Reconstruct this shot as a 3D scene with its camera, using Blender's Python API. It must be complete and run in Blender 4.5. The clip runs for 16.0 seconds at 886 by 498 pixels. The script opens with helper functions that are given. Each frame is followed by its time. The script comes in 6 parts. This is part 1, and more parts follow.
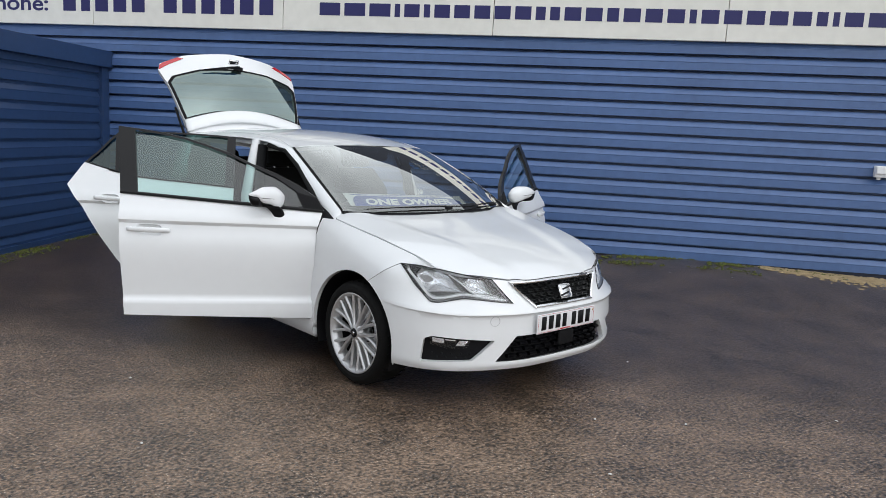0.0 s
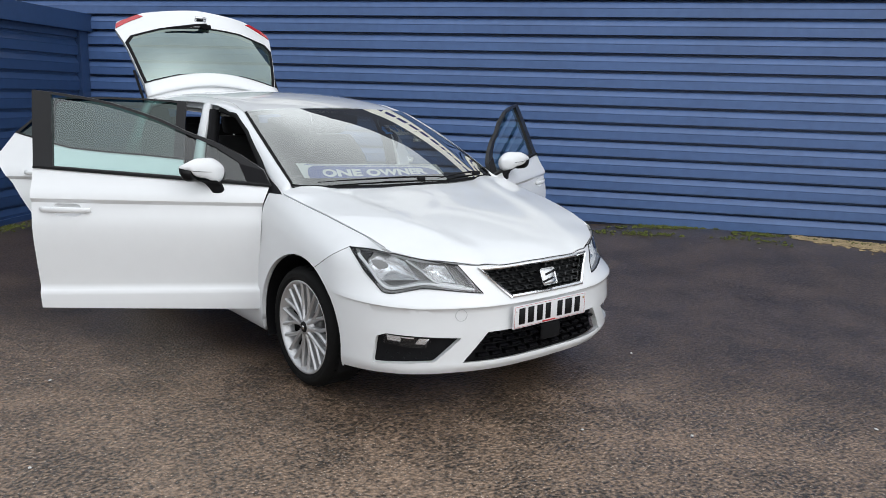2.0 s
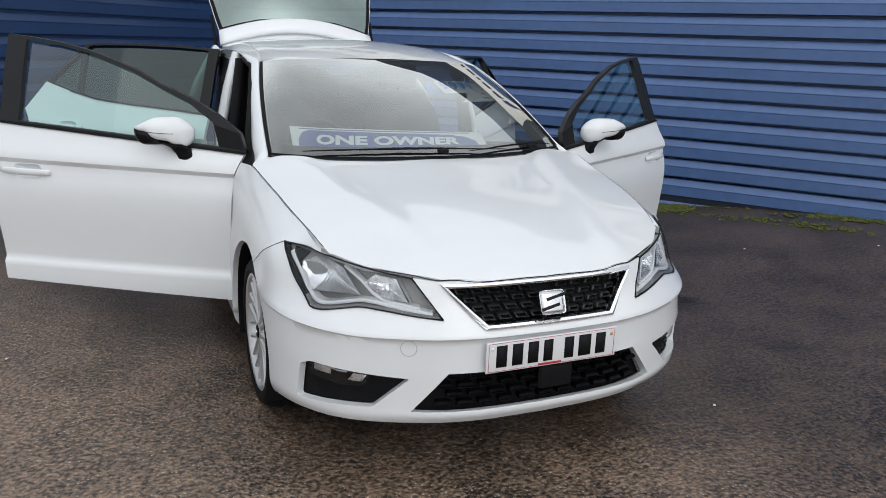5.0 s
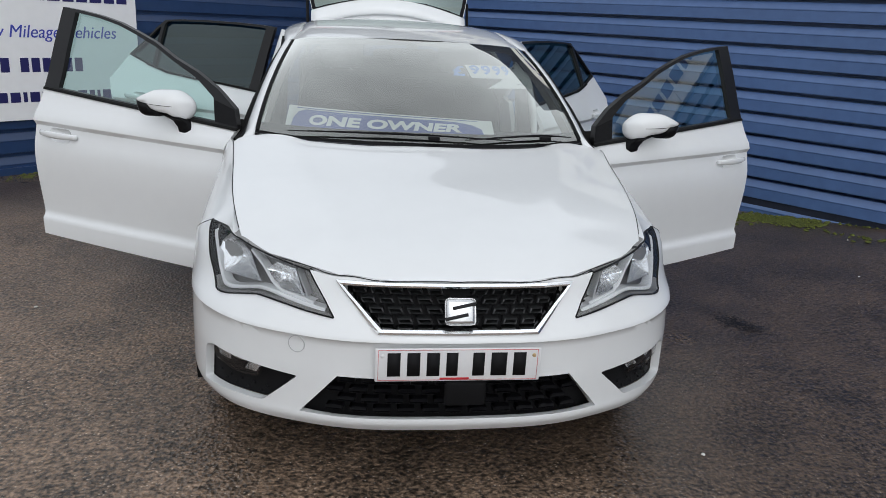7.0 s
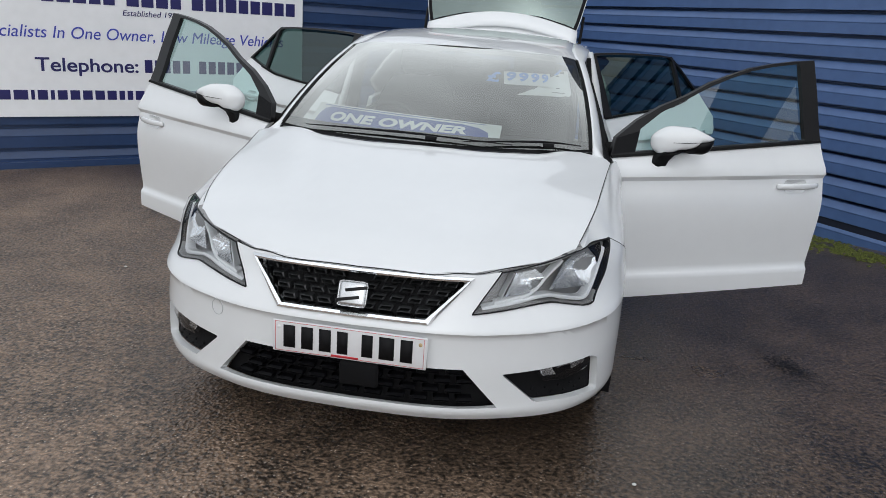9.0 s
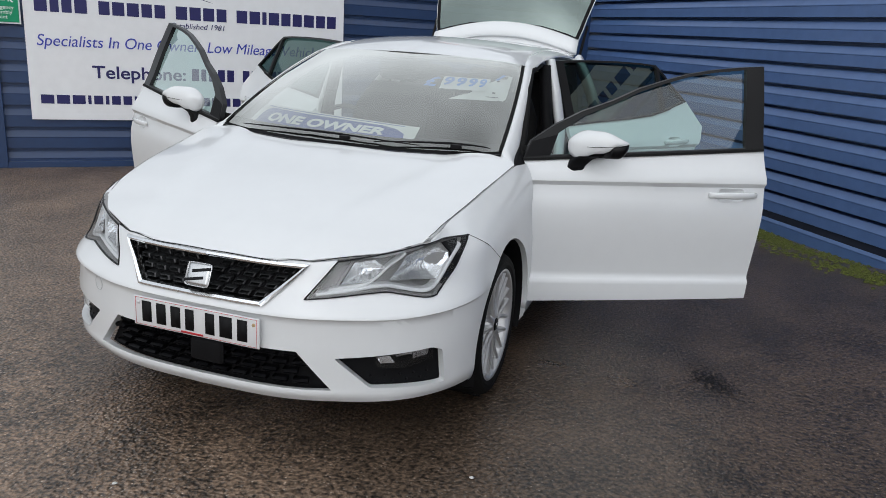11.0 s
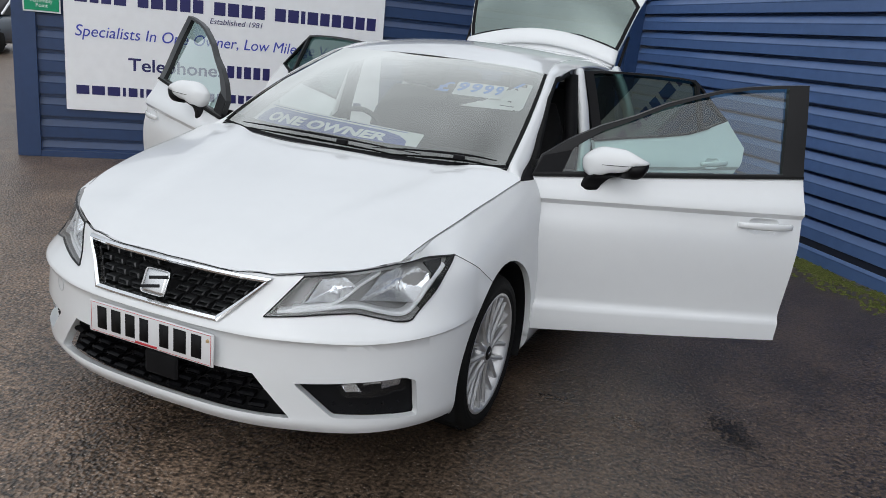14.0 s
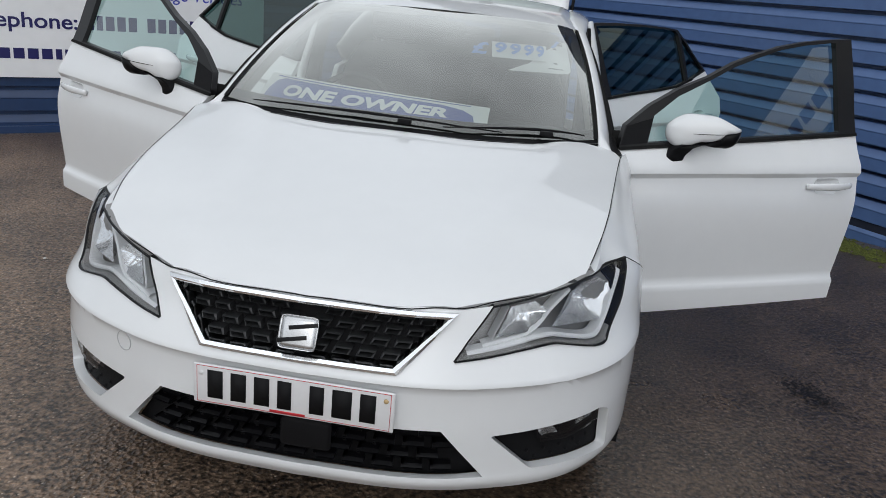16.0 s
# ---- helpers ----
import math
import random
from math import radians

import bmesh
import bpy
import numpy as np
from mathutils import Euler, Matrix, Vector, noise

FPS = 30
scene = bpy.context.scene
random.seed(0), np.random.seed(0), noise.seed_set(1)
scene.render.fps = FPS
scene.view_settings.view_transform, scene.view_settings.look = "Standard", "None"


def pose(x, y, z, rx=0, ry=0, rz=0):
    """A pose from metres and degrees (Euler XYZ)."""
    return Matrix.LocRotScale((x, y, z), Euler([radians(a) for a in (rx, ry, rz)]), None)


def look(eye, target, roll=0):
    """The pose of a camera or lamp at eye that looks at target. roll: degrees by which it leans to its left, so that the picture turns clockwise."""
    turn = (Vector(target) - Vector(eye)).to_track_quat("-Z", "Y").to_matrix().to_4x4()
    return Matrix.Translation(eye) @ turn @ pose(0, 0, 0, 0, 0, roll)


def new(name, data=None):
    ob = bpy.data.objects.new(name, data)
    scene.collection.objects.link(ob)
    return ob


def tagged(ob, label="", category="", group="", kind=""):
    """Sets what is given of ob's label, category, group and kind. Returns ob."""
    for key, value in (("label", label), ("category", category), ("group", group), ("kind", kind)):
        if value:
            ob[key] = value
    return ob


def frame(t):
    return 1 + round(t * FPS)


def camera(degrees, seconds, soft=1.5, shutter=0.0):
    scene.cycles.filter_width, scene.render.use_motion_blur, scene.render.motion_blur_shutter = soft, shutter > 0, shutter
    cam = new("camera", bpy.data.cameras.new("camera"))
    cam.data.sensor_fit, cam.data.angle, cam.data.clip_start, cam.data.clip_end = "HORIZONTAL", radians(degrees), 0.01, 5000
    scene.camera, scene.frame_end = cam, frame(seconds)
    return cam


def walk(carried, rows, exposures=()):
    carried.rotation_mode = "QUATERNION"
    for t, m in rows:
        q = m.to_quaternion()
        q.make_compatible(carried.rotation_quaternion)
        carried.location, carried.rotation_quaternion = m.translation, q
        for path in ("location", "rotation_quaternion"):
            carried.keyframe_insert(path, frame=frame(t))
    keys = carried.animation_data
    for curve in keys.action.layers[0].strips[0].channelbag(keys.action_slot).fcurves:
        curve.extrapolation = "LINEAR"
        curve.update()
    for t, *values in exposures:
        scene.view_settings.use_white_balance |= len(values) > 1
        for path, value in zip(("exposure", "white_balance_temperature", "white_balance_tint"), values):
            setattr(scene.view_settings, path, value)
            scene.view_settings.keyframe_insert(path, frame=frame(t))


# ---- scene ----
cam = camera(60.85, 16.0, soft=0.8)
PATH = [
    (0, (-3.4199, -3.4782, 1.5225), (-2.0900, -2.0162, 1.2160), 2.867),
    (0.5, (-3.3100, -3.4427, 1.5175), (-1.9910, -1.9754, 1.1897), 2.601),
    (1, (-3.1164, -3.4027, 1.5089), (-1.8098, -1.9285, 1.1633), 2.367),
    (1.5, (-2.9112, -3.3359, 1.4972), (-1.6275, -1.8480, 1.1252), 1.951),
    (2, (-2.7009, -3.2013, 1.4974), (-1.4420, -1.6994, 1.0985), 1.746),
    (2.5, (-2.4683, -3.1621, 1.4867), (-1.2364, -1.6469, 1.0548), 1.647),
    (3, (-2.2297, -3.1501, 1.4984), (-1.0795, -1.5795, 1.0402), 1.992),
    (3.5, (-2.0006, -3.0619, 1.4862), (-0.9256, -1.4420, 1.0168), 1.796),
    (4, (-1.7896, -2.9765, 1.4874), (-0.8108, -1.3015, 1.0015), 1.787),
    (4.2, (-1.7062, -2.9629, 1.4850), (-0.7670, -1.2673, 0.9920), 1.750),
    (6.3, (-0.6566, -2.7789, 1.5410), (-0.1906, -0.9236, 0.9572), 2.567),
    (6.5, (-0.5559, -2.8069, 1.5296), (-0.1415, -0.9379, 0.9507), 2.492),
    (7, (-0.3825, -2.9179, 1.5082), (-0.1007, -1.0260, 0.9241), 3.155),
    (7.5, (-0.1509, -3.0071, 1.5161), (-0.0198, -1.1006, 0.9260), 3.628),
    (8, (0.1458, -2.9879, 1.4917), (0.1215, -1.0744, 0.9103), 3.926),
    (8.2, (0.2428, -2.9974, 1.4969), (0.1539, -1.0853, 0.9175), 3.918),
    (10.3, (1.2671, -2.9989, 1.4981), (0.7387, -1.1504, 0.9469), 3.643),
    (10.5, (1.3498, -3.0031, 1.5095), (0.7977, -1.1617, 0.9576), 3.614),
    (11, (1.5747, -2.8812, 1.5054), (0.9742, -1.0543, 0.9561), 3.620),
    (11.5, (1.7365, -2.7344, 1.4932), (1.0966, -0.9189, 0.9507), 3.809),
    (12, (1.7700, -2.5893, 1.5034), (1.0901, -0.7832, 0.9783), 4.201),
    (12.5, (1.8059, -2.5392, 1.5177), (1.0837, -0.7450, 1.0084), 4.838),
    (13, (1.8518, -2.5469, 1.5242), (1.0977, -0.7651, 1.0180), 5.272),
    (13.5, (1.8487, -2.5657, 1.5148), (1.0887, -0.7898, 0.9962), 5.629),
    (14, (1.7002, -2.5503, 1.4924), (0.9715, -0.7676, 0.9530), 5.843),
    (14.5, (1.4659, -2.5202, 1.4838), (0.8073, -0.7213, 0.9092), 5.980),
    (15, (1.1933, -2.4645, 1.4602), (0.6421, -0.6372, 0.8628), 5.850),
    (15.5, (0.8714, -2.4181, 1.4642), (0.4710, -0.5604, 0.8409), 5.789),
    (16, (0.5251, -2.4168, 1.4741), (0.3071, -0.5360, 0.8299), 5.675),
]
EXPOSURE = [(0.0, 0.08), (1.5, 0.14), (3.0, 0.12), (4.0, 0.06), (6.5, -0.20), (8.0, -0.18), (10.5, -0.16), (14.0, -0.16), (16.0, -0.28)]
walk(cam, [(t, look(eye, target, roll)) for t, eye, target, roll in PATH], EXPOSURE)

# ---------------------------------------------------------------- world, sun, exposure
world = bpy.data.worlds.new("overcast_sky")
scene.world = world
world.use_nodes = True
wn, wl = world.node_tree.nodes, world.node_tree.links
VAULT_LOW, VAULT_TOP = 4.0, 7.7
SUN_AZ, SUN_EL = radians(174), radians(36)
sky = wn.new("ShaderNodeTexSky")
sky.sky_type, sky.sun_disc = "NISHITA", False
sky.sun_elevation, sky.sun_rotation = SUN_EL, SUN_AZ
sky.air_density, sky.dust_density, sky.ozone_density = 1.0, 5.0, 1.0
pale = wn.new("ShaderNodeHueSaturation")
pale.inputs["Saturation"].default_value = 0.3
wl.new(sky.outputs[0], pale.inputs["Color"])
cloud_co = wn.new("ShaderNodeTexCoord")
cloud = wn.new("ShaderNodeTexNoise")
cloud.inputs["Scale"].default_value, cloud.inputs["Detail"].default_value = 2.0, 3
wl.new(cloud_co.outputs["Generated"], cloud.inputs["Vector"])
cloud_ramp = wn.new("ShaderNodeMapRange")
cloud_ramp.inputs[1].default_value, cloud_ramp.inputs[2].default_value = 0.3, 0.7
cloud_ramp.inputs[3].default_value, cloud_ramp.inputs[4].default_value = 0.74, 1.28
wl.new(cloud.outputs["Fac"], cloud_ramp.inputs[0])
cloudy = wn.new("ShaderNodeMix")
cloudy.data_type, cloudy.blend_type = "RGBA", "MULTIPLY"
cloudy.inputs["Factor"].default_value = 1.0
# an overcast vault: dimmer at the horizon, brightest overhead
vault_z = wn.new("ShaderNodeSeparateXYZ")
wl.new(cloud_co.outputs["Generated"], vault_z.inputs[0])
vault = wn.new("ShaderNodeMapRange")
vault.inputs[1].default_value, vault.inputs[2].default_value = 0.0, 1.0
vault.inputs[3].default_value, vault.inputs[4].default_value = VAULT_LOW, VAULT_TOP
wl.new(vault_z.outputs["Z"], vault.inputs[0])
veil = wn.new("ShaderNodeMix")
veil.data_type = "RGBA"
veil.inputs["Factor"].default_value = 0.75
wl.new(pale.outputs[0], veil.inputs["A"])
wl.new(vault.outputs[0], veil.inputs["B"])
wl.new(veil.outputs["Result"], cloudy.inputs["A"])
tint = wn.new("ShaderNodeMix")
tint.data_type, tint.blend_type = "RGBA", "MULTIPLY"
tint.inputs["Factor"].default_value = 1.0
tint.inputs["B"].default_value = (0.930, 0.990, 1.062, 1)
wl.new(cloud_ramp.outputs[0], tint.inputs["A"])
wl.new(tint.outputs["Result"], cloudy.inputs["B"])
wl.new(cloudy.outputs["Result"], wn["Background"].inputs["Color"])
wn["Background"].inputs["Strength"].default_value = 0.15

sun_data = bpy.data.lights.new("sun", "SUN")
sun_data.energy, sun_data.angle, sun_data.color = 0.95, radians(120), (1.0, 0.98, 0.96)
sun = new("sun", sun_data)
sun_from = Vector((math.sin(SUN_AZ) * math.cos(SUN_EL), math.cos(SUN_AZ) * math.cos(SUN_EL), math.sin(SUN_EL)))
sun.matrix_world = look(sun_from * 50, (0, 0, 0))


# ---------------------------------------------------------------- materials
def material(name, color, rough=0.5, metal=0.0, coat=0.0, vary=0.0, scale=8.0, bump=0.0, bump_scale=60.0, trans=0.0, ior=1.45, spec=0.5, emit=0.0, coat_rough=0.04):
    m = bpy.data.materials.new(name)
    m.use_nodes = True
    n, l = m.node_tree.nodes, m.node_tree.links
    b = n["Principled BSDF"]
    b.inputs["Base Color"].default_value = (*color, 1)
    b.inputs["Roughness"].default_value, b.inputs["Metallic"].default_value = rough, metal
    b.inputs["Coat Weight"].default_value, b.inputs["Coat Roughness"].default_value = coat, coat_rough
    b.inputs["Transmission Weight"].default_value, b.inputs["IOR"].default_value = trans, ior
    b.inputs["Specular IOR Level"].default_value = spec
    co = n.new("ShaderNodeTexCoord")
    if vary:
        t1, t2 = n.new("ShaderNodeTexNoise"), n.new("ShaderNodeTexNoise")
        t1.inputs["Scale"].default_value, t1.inputs["Detail"].default_value = scale, 5
        t2.inputs["Scale"].default_value, t2.inputs["Detail"].default_value = scale * 9, 4
        l.new(co.outputs["Object"], t1.inputs["Vector"]), l.new(co.outputs["Object"], t2.inputs["Vector"])
        add = n.new("ShaderNodeMath")
        l.new(t1.outputs["Fac"], add.inputs[0]), l.new(t2.outputs["Fac"], add.inputs[1])
        mr = n.new("ShaderNodeMapRange")
        mr.inputs[1].default_value, mr.inputs[2].default_value = 0.7, 1.3
        mr.inputs[3].default_value, mr.inputs[4].default_value = 1 - vary, 1 + vary
        l.new(add.outputs[0], mr.inputs[0])
        mx = n.new("ShaderNodeMix")
        mx.data_type, mx.blend_type = "RGBA", "MULTIPLY"
        mx.inputs["Factor"].default_value = 1
        mx.inputs["A"].default_value = (*color, 1)
        l.new(mr.outputs[0], mx.inputs["B"])
        l.new(mx.outputs["Result"], b.inputs["Base Color"])
    if bump:
        t3, bp = n.new("ShaderNodeTexNoise"), n.new("ShaderNodeBump")
        t3.inputs["Scale"].default_value, t3.inputs["Detail"].default_value = bump_scale, 4
        l.new(co.outputs["Object"], t3.inputs["Vector"])
        bp.inputs["Strength"].default_value, bp.inputs["Distance"].default_value = bump, 0.004
        l.new(t3.outputs["Fac"], bp.inputs["Height"])
        l.new(bp.outputs[0], b.inputs["Normal"])
    if emit:
        b.inputs["Emission Color"].default_value = (*color, 1)
        b.inputs["Emission Strength"].default_value = emit
    return m


def asphalt_material():
    m = bpy.data.materials.new("damp_asphalt")
    m.use_nodes = True
    n, l = m.node_tree.nodes, m.node_tree.links
    b = n["Principled BSDF"]
    co = n.new("ShaderNodeTexCoord")

    def tex(kind, scale, detail=4.0):
        t = n.new(kind)
        t.inputs["Scale"].default_value = scale
        if kind == "ShaderNodeTexNoise":
            t.inputs["Detail"].default_value = detail
        l.new(co.outputs["Object"], t.inputs["Vector"])
        return t
    big, mid, fine, stone = tex("ShaderNodeTexNoise", 0.35, 5), tex("ShaderNodeTexNoise", 2.6, 6), tex("ShaderNodeTexNoise", 58, 3), tex("ShaderNodeTexVoronoi", 66)
    ramp = n.new("ShaderNodeValToRGB")
    ramp.color_ramp.elements[0].position, ramp.color_ramp.elements[0].color = 0.39, (0.0135, 0.0104, 0.0080, 1)
    ramp.color_ramp.elements[1].position, ramp.color_ramp.elements[1].color = 0.64, (0.142, 0.098, 0.068, 1)
    mixf = n.new("ShaderNodeMath")
    mixf.operation = "MULTIPLY_ADD"
    mixf.inputs[1].default_value = 0.72
    l.new(fine.outputs["Fac"], mixf.inputs[0])
    half = n.new("ShaderNodeMath")
    half.operation = "MULTIPLY"
    half.inputs[1].default_value = 0.28
    l.new(mid.outputs["Fac"], half.inputs[0])
    l.new(half.outputs[0], mixf.inputs[2])
    l.new(mixf.outputs[0], ramp.inputs["Fac"])
    grit = n.new("ShaderNodeValToRGB")
    grit.color_ramp.elements[0].position, grit.color_ramp.elements[0].color = 0.0, (0.25, 0.22, 0.19, 1)
    grit.color_ramp.elements[1].position, grit.color_ramp.elements[1].color = 0.30, (0, 0, 0, 1)
    l.new(stone.outputs["Distance"], grit.inputs["Fac"])
    pick = n.new("ShaderNodeMath")
    pick.operation = "GREATER_THAN"
    pick.inputs[1].default_value = 0.70
    sep = n.new("ShaderNodeSeparateColor")
    l.new(stone.outputs["Color"], sep.inputs[0])
    l.new(sep.outputs[0], pick.inputs[0])
    gmix = n.new("ShaderNodeMix")
    gmix.data_type, gmix.blend_type = "RGBA", "ADD"
    l.new(pick.outputs[0], gmix.inputs["Factor"])
    l.new(ramp.outputs[0], gmix.inputs["A"])
    l.new(grit.outputs[0], gmix.inputs["B"])
    # the damp strip beside the long wall stays darker; further out the sky's reflection is painted in as paler colour,
    # in patches
    sepxyz = n.new("ShaderNodeSeparateXYZ")
    l.new(co.outputs["Object"], sepxyz.inputs[0])
    away = n.new("ShaderNodeMath")
    away.operation = "MULTIPLY_ADD"
    away.inputs[1].default_value, away.inputs[2].default_value = -0.7963, 4.317
    l.new(sepxyz.outputs["X"], away.inputs[0])
    away_y = n.new("ShaderNodeMath")
    away_y.operation = "MULTIPLY_ADD"
    away_y.inputs[1].default_value = -0.6049
    l.new(sepxyz.outputs["Y"], away_y.inputs[0]), l.new(away.outputs[0], away_y.inputs[2])
    patchy = n.new("ShaderNodeMath")
    patchy.operation = "MULTIPLY_ADD"
    patchy.inputs[1].default_value = 5.0
    l.new(big.outputs["Fac"], patchy.inputs[0]), l.new(away_y.outputs[0], patchy.inputs[2])
    sky_lift = n.new("ShaderNodeMapRange")
    sky_lift.interpolation_type = "SMOOTHSTEP"
    sky_lift.inputs[1].default_value, sky_lift.inputs[2].default_value = 6.6, 8.4
    sky_lift.inputs[3].default_value, sky_lift.inputs[4].default_value = 0.98, 2.30
    l.new(patchy.outputs[0], sky_lift.inputs[0])
    # multiplies the base colour to imitate sky reflected away from the wall
    sky_lift_mix = n.new("ShaderNodeMix")
    sky_lift_mix.data_type, sky_lift_mix.blend_type = "RGBA", "MULTIPLY"
    sky_lift_mix.inputs["Factor"].default_value = 1.0
    l.new(gmix.outputs["Result"], sky_lift_mix.inputs["A"]), l.new(sky_lift.outputs[0], sky_lift_mix.inputs["B"])
    l.new(sky_lift_mix.outputs["Result"], b.inputs["Base Color"])
    damp = n.new("ShaderNodeMapRange")
    damp.inputs[1].default_value, damp.inputs[2].default_value = 0.35, 0.65
    damp.inputs[3].default_value, damp.inputs[4].default_value = 0.27, 0.34
    l.new(big.outputs["Fac"], damp.inputs[0])
    l.new(damp.outputs[0], b.inputs["Roughness"])
    b.inputs["Specular IOR Level"].default_value = 0.46
    b.inputs["Coat Weight"].default_value, b.inputs["Coat Roughness"].default_value = 0.20, 0.28
    bp = n.new("ShaderNodeBump")
    bp.inputs["Strength"].default_value, bp.inputs["Distance"].default_value = 0.9, 0.009
    hsum = n.new("ShaderNodeMath")
    l.new(stone.outputs["Distance"], hsum.inputs[0]), l.new(fine.outputs["Fac"], hsum.inputs[1])
    l.new(hsum.outputs[0], bp.inputs["Height"])
    coarse = n.new("ShaderNodeMapRange")
    coarse.inputs[1].default_value, coarse.inputs[2].default_value = 0.98, 2.30
    coarse.inputs[3].default_value, coarse.inputs[4].default_value = 0.28, 0.72
    l.new(sky_lift.outputs[0], coarse.inputs[0]), l.new(coarse.outputs[0], bp.inputs["Strength"])
    l.new(bp.outputs[0], b.inputs["Normal"])
    l.new(bp.outputs[0], b.inputs["Coat Normal"])
    return m


def glass_material(name, color, rough=0.0, boost_by=3.6, sheen=(1, 1, 1)):
    m = bpy.data.materials.new(name)
    m.use_nodes = True
    n, l = m.node_tree.nodes, m.node_tree.links
    n.remove(n["Principled BSDF"])
    out = n["Material Output"]
    tr, gl, mix, fr = n.new("ShaderNodeBsdfTransparent"), n.new("ShaderNodeBsdfGlossy"), n.new("ShaderNodeMixShader"), n.new("ShaderNodeFresnel")
    tr.inputs["Color"].default_value = (*color, 1)
    gl.inputs["Roughness"].default_value = rough
    gl.inputs["Color"].default_value = (*sheen, 1)
    fr.inputs["IOR"].default_value = 1.55
    boost = n.new("ShaderNodeMath")
    boost.operation, boost.use_clamp = "MULTIPLY", True
    boost.inputs[1].default_value = boost_by
    l.new(fr.outputs[0], boost.inputs[0])
    l.new(boost.outputs[0], mix.inputs[0]), l.new(tr.outputs[0], mix.inputs[1]), l.new(gl.outputs[0], mix.inputs[2])
    l.new(mix.outputs[0], out.inputs["Surface"])
    return m


WHITE = material("white_car_paint", (0.75, 0.765, 0.775), rough=0.35, coat=1.0, vary=0.012, scale=1.5)
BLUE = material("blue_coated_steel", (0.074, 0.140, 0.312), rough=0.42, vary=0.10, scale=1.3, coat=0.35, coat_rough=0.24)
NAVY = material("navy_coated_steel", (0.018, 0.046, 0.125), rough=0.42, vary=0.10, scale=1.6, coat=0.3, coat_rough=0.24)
BLACK_GLOSS = material("black_gloss_trim", (0.005, 0.005, 0.006), rough=0.28, spec=0.22)
BLACK_MATT = material("black_textured_plastic", (0.007, 0.007, 0.008), rough=0.6, spec=0.15, vary=0.15, scale=20, bump=0.2, bump_scale=400)
RUBBER = material("tyre_rubber", (0.008, 0.008, 0.008), rough=0.7, spec=0.16, vary=0.2, scale=14, bump=0.2, bump_scale=120)
CHROME = material("chrome", (0.88, 0.89, 0.90), rough=0.12, metal=1.0)
BADGE = material("brushed_chrome_badge", (0.58, 0.59, 0.60), rough=0.2, metal=1.0)
SATIN = material("satin_silver", (0.86, 0.87, 0.88), rough=0.28, metal=0.5)
ALLOY = material("silver_alloy", (0.56, 0.56, 0.565), rough=0.32, metal=0.6, vary=0.04, scale=6, coat=0.5)
CLOTH = material("dark_grey_seat_cloth", (0.015, 0.015, 0.016), rough=0.9, vary=0.2, scale=12, bump=0.3, bump_scale=500)
DASH = material("dark_grey_dashboard_plastic", (0.02, 0.02, 0.021), rough=0.55, vary=0.1, scale=10, bump=0.15, bump_scale=500)
HEADLINER = material("pale_grey_headliner", (0.42, 0.41, 0.39), rough=0.95, vary=0.05)
PLATE_WHITE = material("number_plate_white", (0.72, 0.72, 0.73), rough=0.3, coat=0.3, vary=0.02)
INK_BLACK = material("black_lettering", (0.010, 0.010, 0.011), rough=0.6, spec=0.15)
INK_RED = material("red_lettering", (0.55, 0.03, 0.04), rough=0.4)
INK_NAVY = material("navy_lettering", (0.022, 0.022, 0.12), rough=0.4)
INK_BLUE = material("blue_lettering", (0.05, 0.07, 0.42), rough=0.4)
INK_SKY = material("sky_blue_lettering", (0.015, 0.24, 0.78), rough=0.4)
SIGN_WHITE = material("white_sign_panel", (0.87, 0.88, 0.90), rough=0.45, vary=0.03, scale=1.2)
SIGN_CREAM = material("weathered_cream_sign_panel", (0.82, 0.81, 0.75), rough=0.5, vary=0.05, scale=0.9)
SIGN_GREEN = material("green_sign_panel", (0.0, 0.30, 0.14), rough=0.4, vary=0.04)
CARD_WHITE = material("white_card", (0.78, 0.79, 0.80), rough=0.5)
BANNER_BLUE = material("banner_blue", (0.045, 0.085, 0.36), rough=0.5)
LAMP_RED = material("red_tail_lamp", (0.45, 0.012, 0.02), rough=0.1, coat=1.0)
LAMP_GREY = material("grey_lamp_housing", (0.27, 0.265, 0.26), rough=0.34, metal=0.25, vary=0.08, scale=15)
REFLECTOR = material("mirrored_reflector", (0.93, 0.94, 0.95), rough=0.26, metal=0.9)
MOSS = material("green_moss", (0.075, 0.088, 0.014), rough=0.95, vary=0.6, scale=30, bump=0.6, bump_scale=150)
SAND = material("pale_sandy_grit", (0.36, 0.27, 0.15), rough=0.95, vary=0.3, scale=12, bump=0.5, bump_scale=200)
STAIN = material("dark_oil_stain", (0.014, 0.012, 0.011), rough=0.4, vary=0.3, scale=20)
CHIP = material("pale_litter", (0.6, 0.6, 0.58), rough=0.8)
WET_BLACK = material("dark_painted_plinth", (0.012, 0.017, 0.034), rough=0.6, vary=0.2, scale=5)
ASPHALT = asphalt_material()
FRAME_BLACK = material("satin_black_window_frame", (0.010, 0.010, 0.011), rough=0.30, spec=0.32)
GRILLE_BLACK = material("satin_black_grille_plastic", (0.024, 0.025, 0.026), rough=0.28, spec=0.5)
SEAM = material("dark_panel_gap", (0.02, 0.02, 0.021), rough=0.7, spec=0.1)
GLASS = glass_material("green_tinted_glass", (0.55, 0.77, 0.73), boost_by=2.0)
LENS = glass_material("clear_lamp_lens", (0.96, 0.97, 0.98), boost_by=0.8)
SCREEN = glass_material("windscreen_glass", (0.84, 0.92, 0.88), boost_by=4.5, sheen=(1.0, 1.0, 0.95))
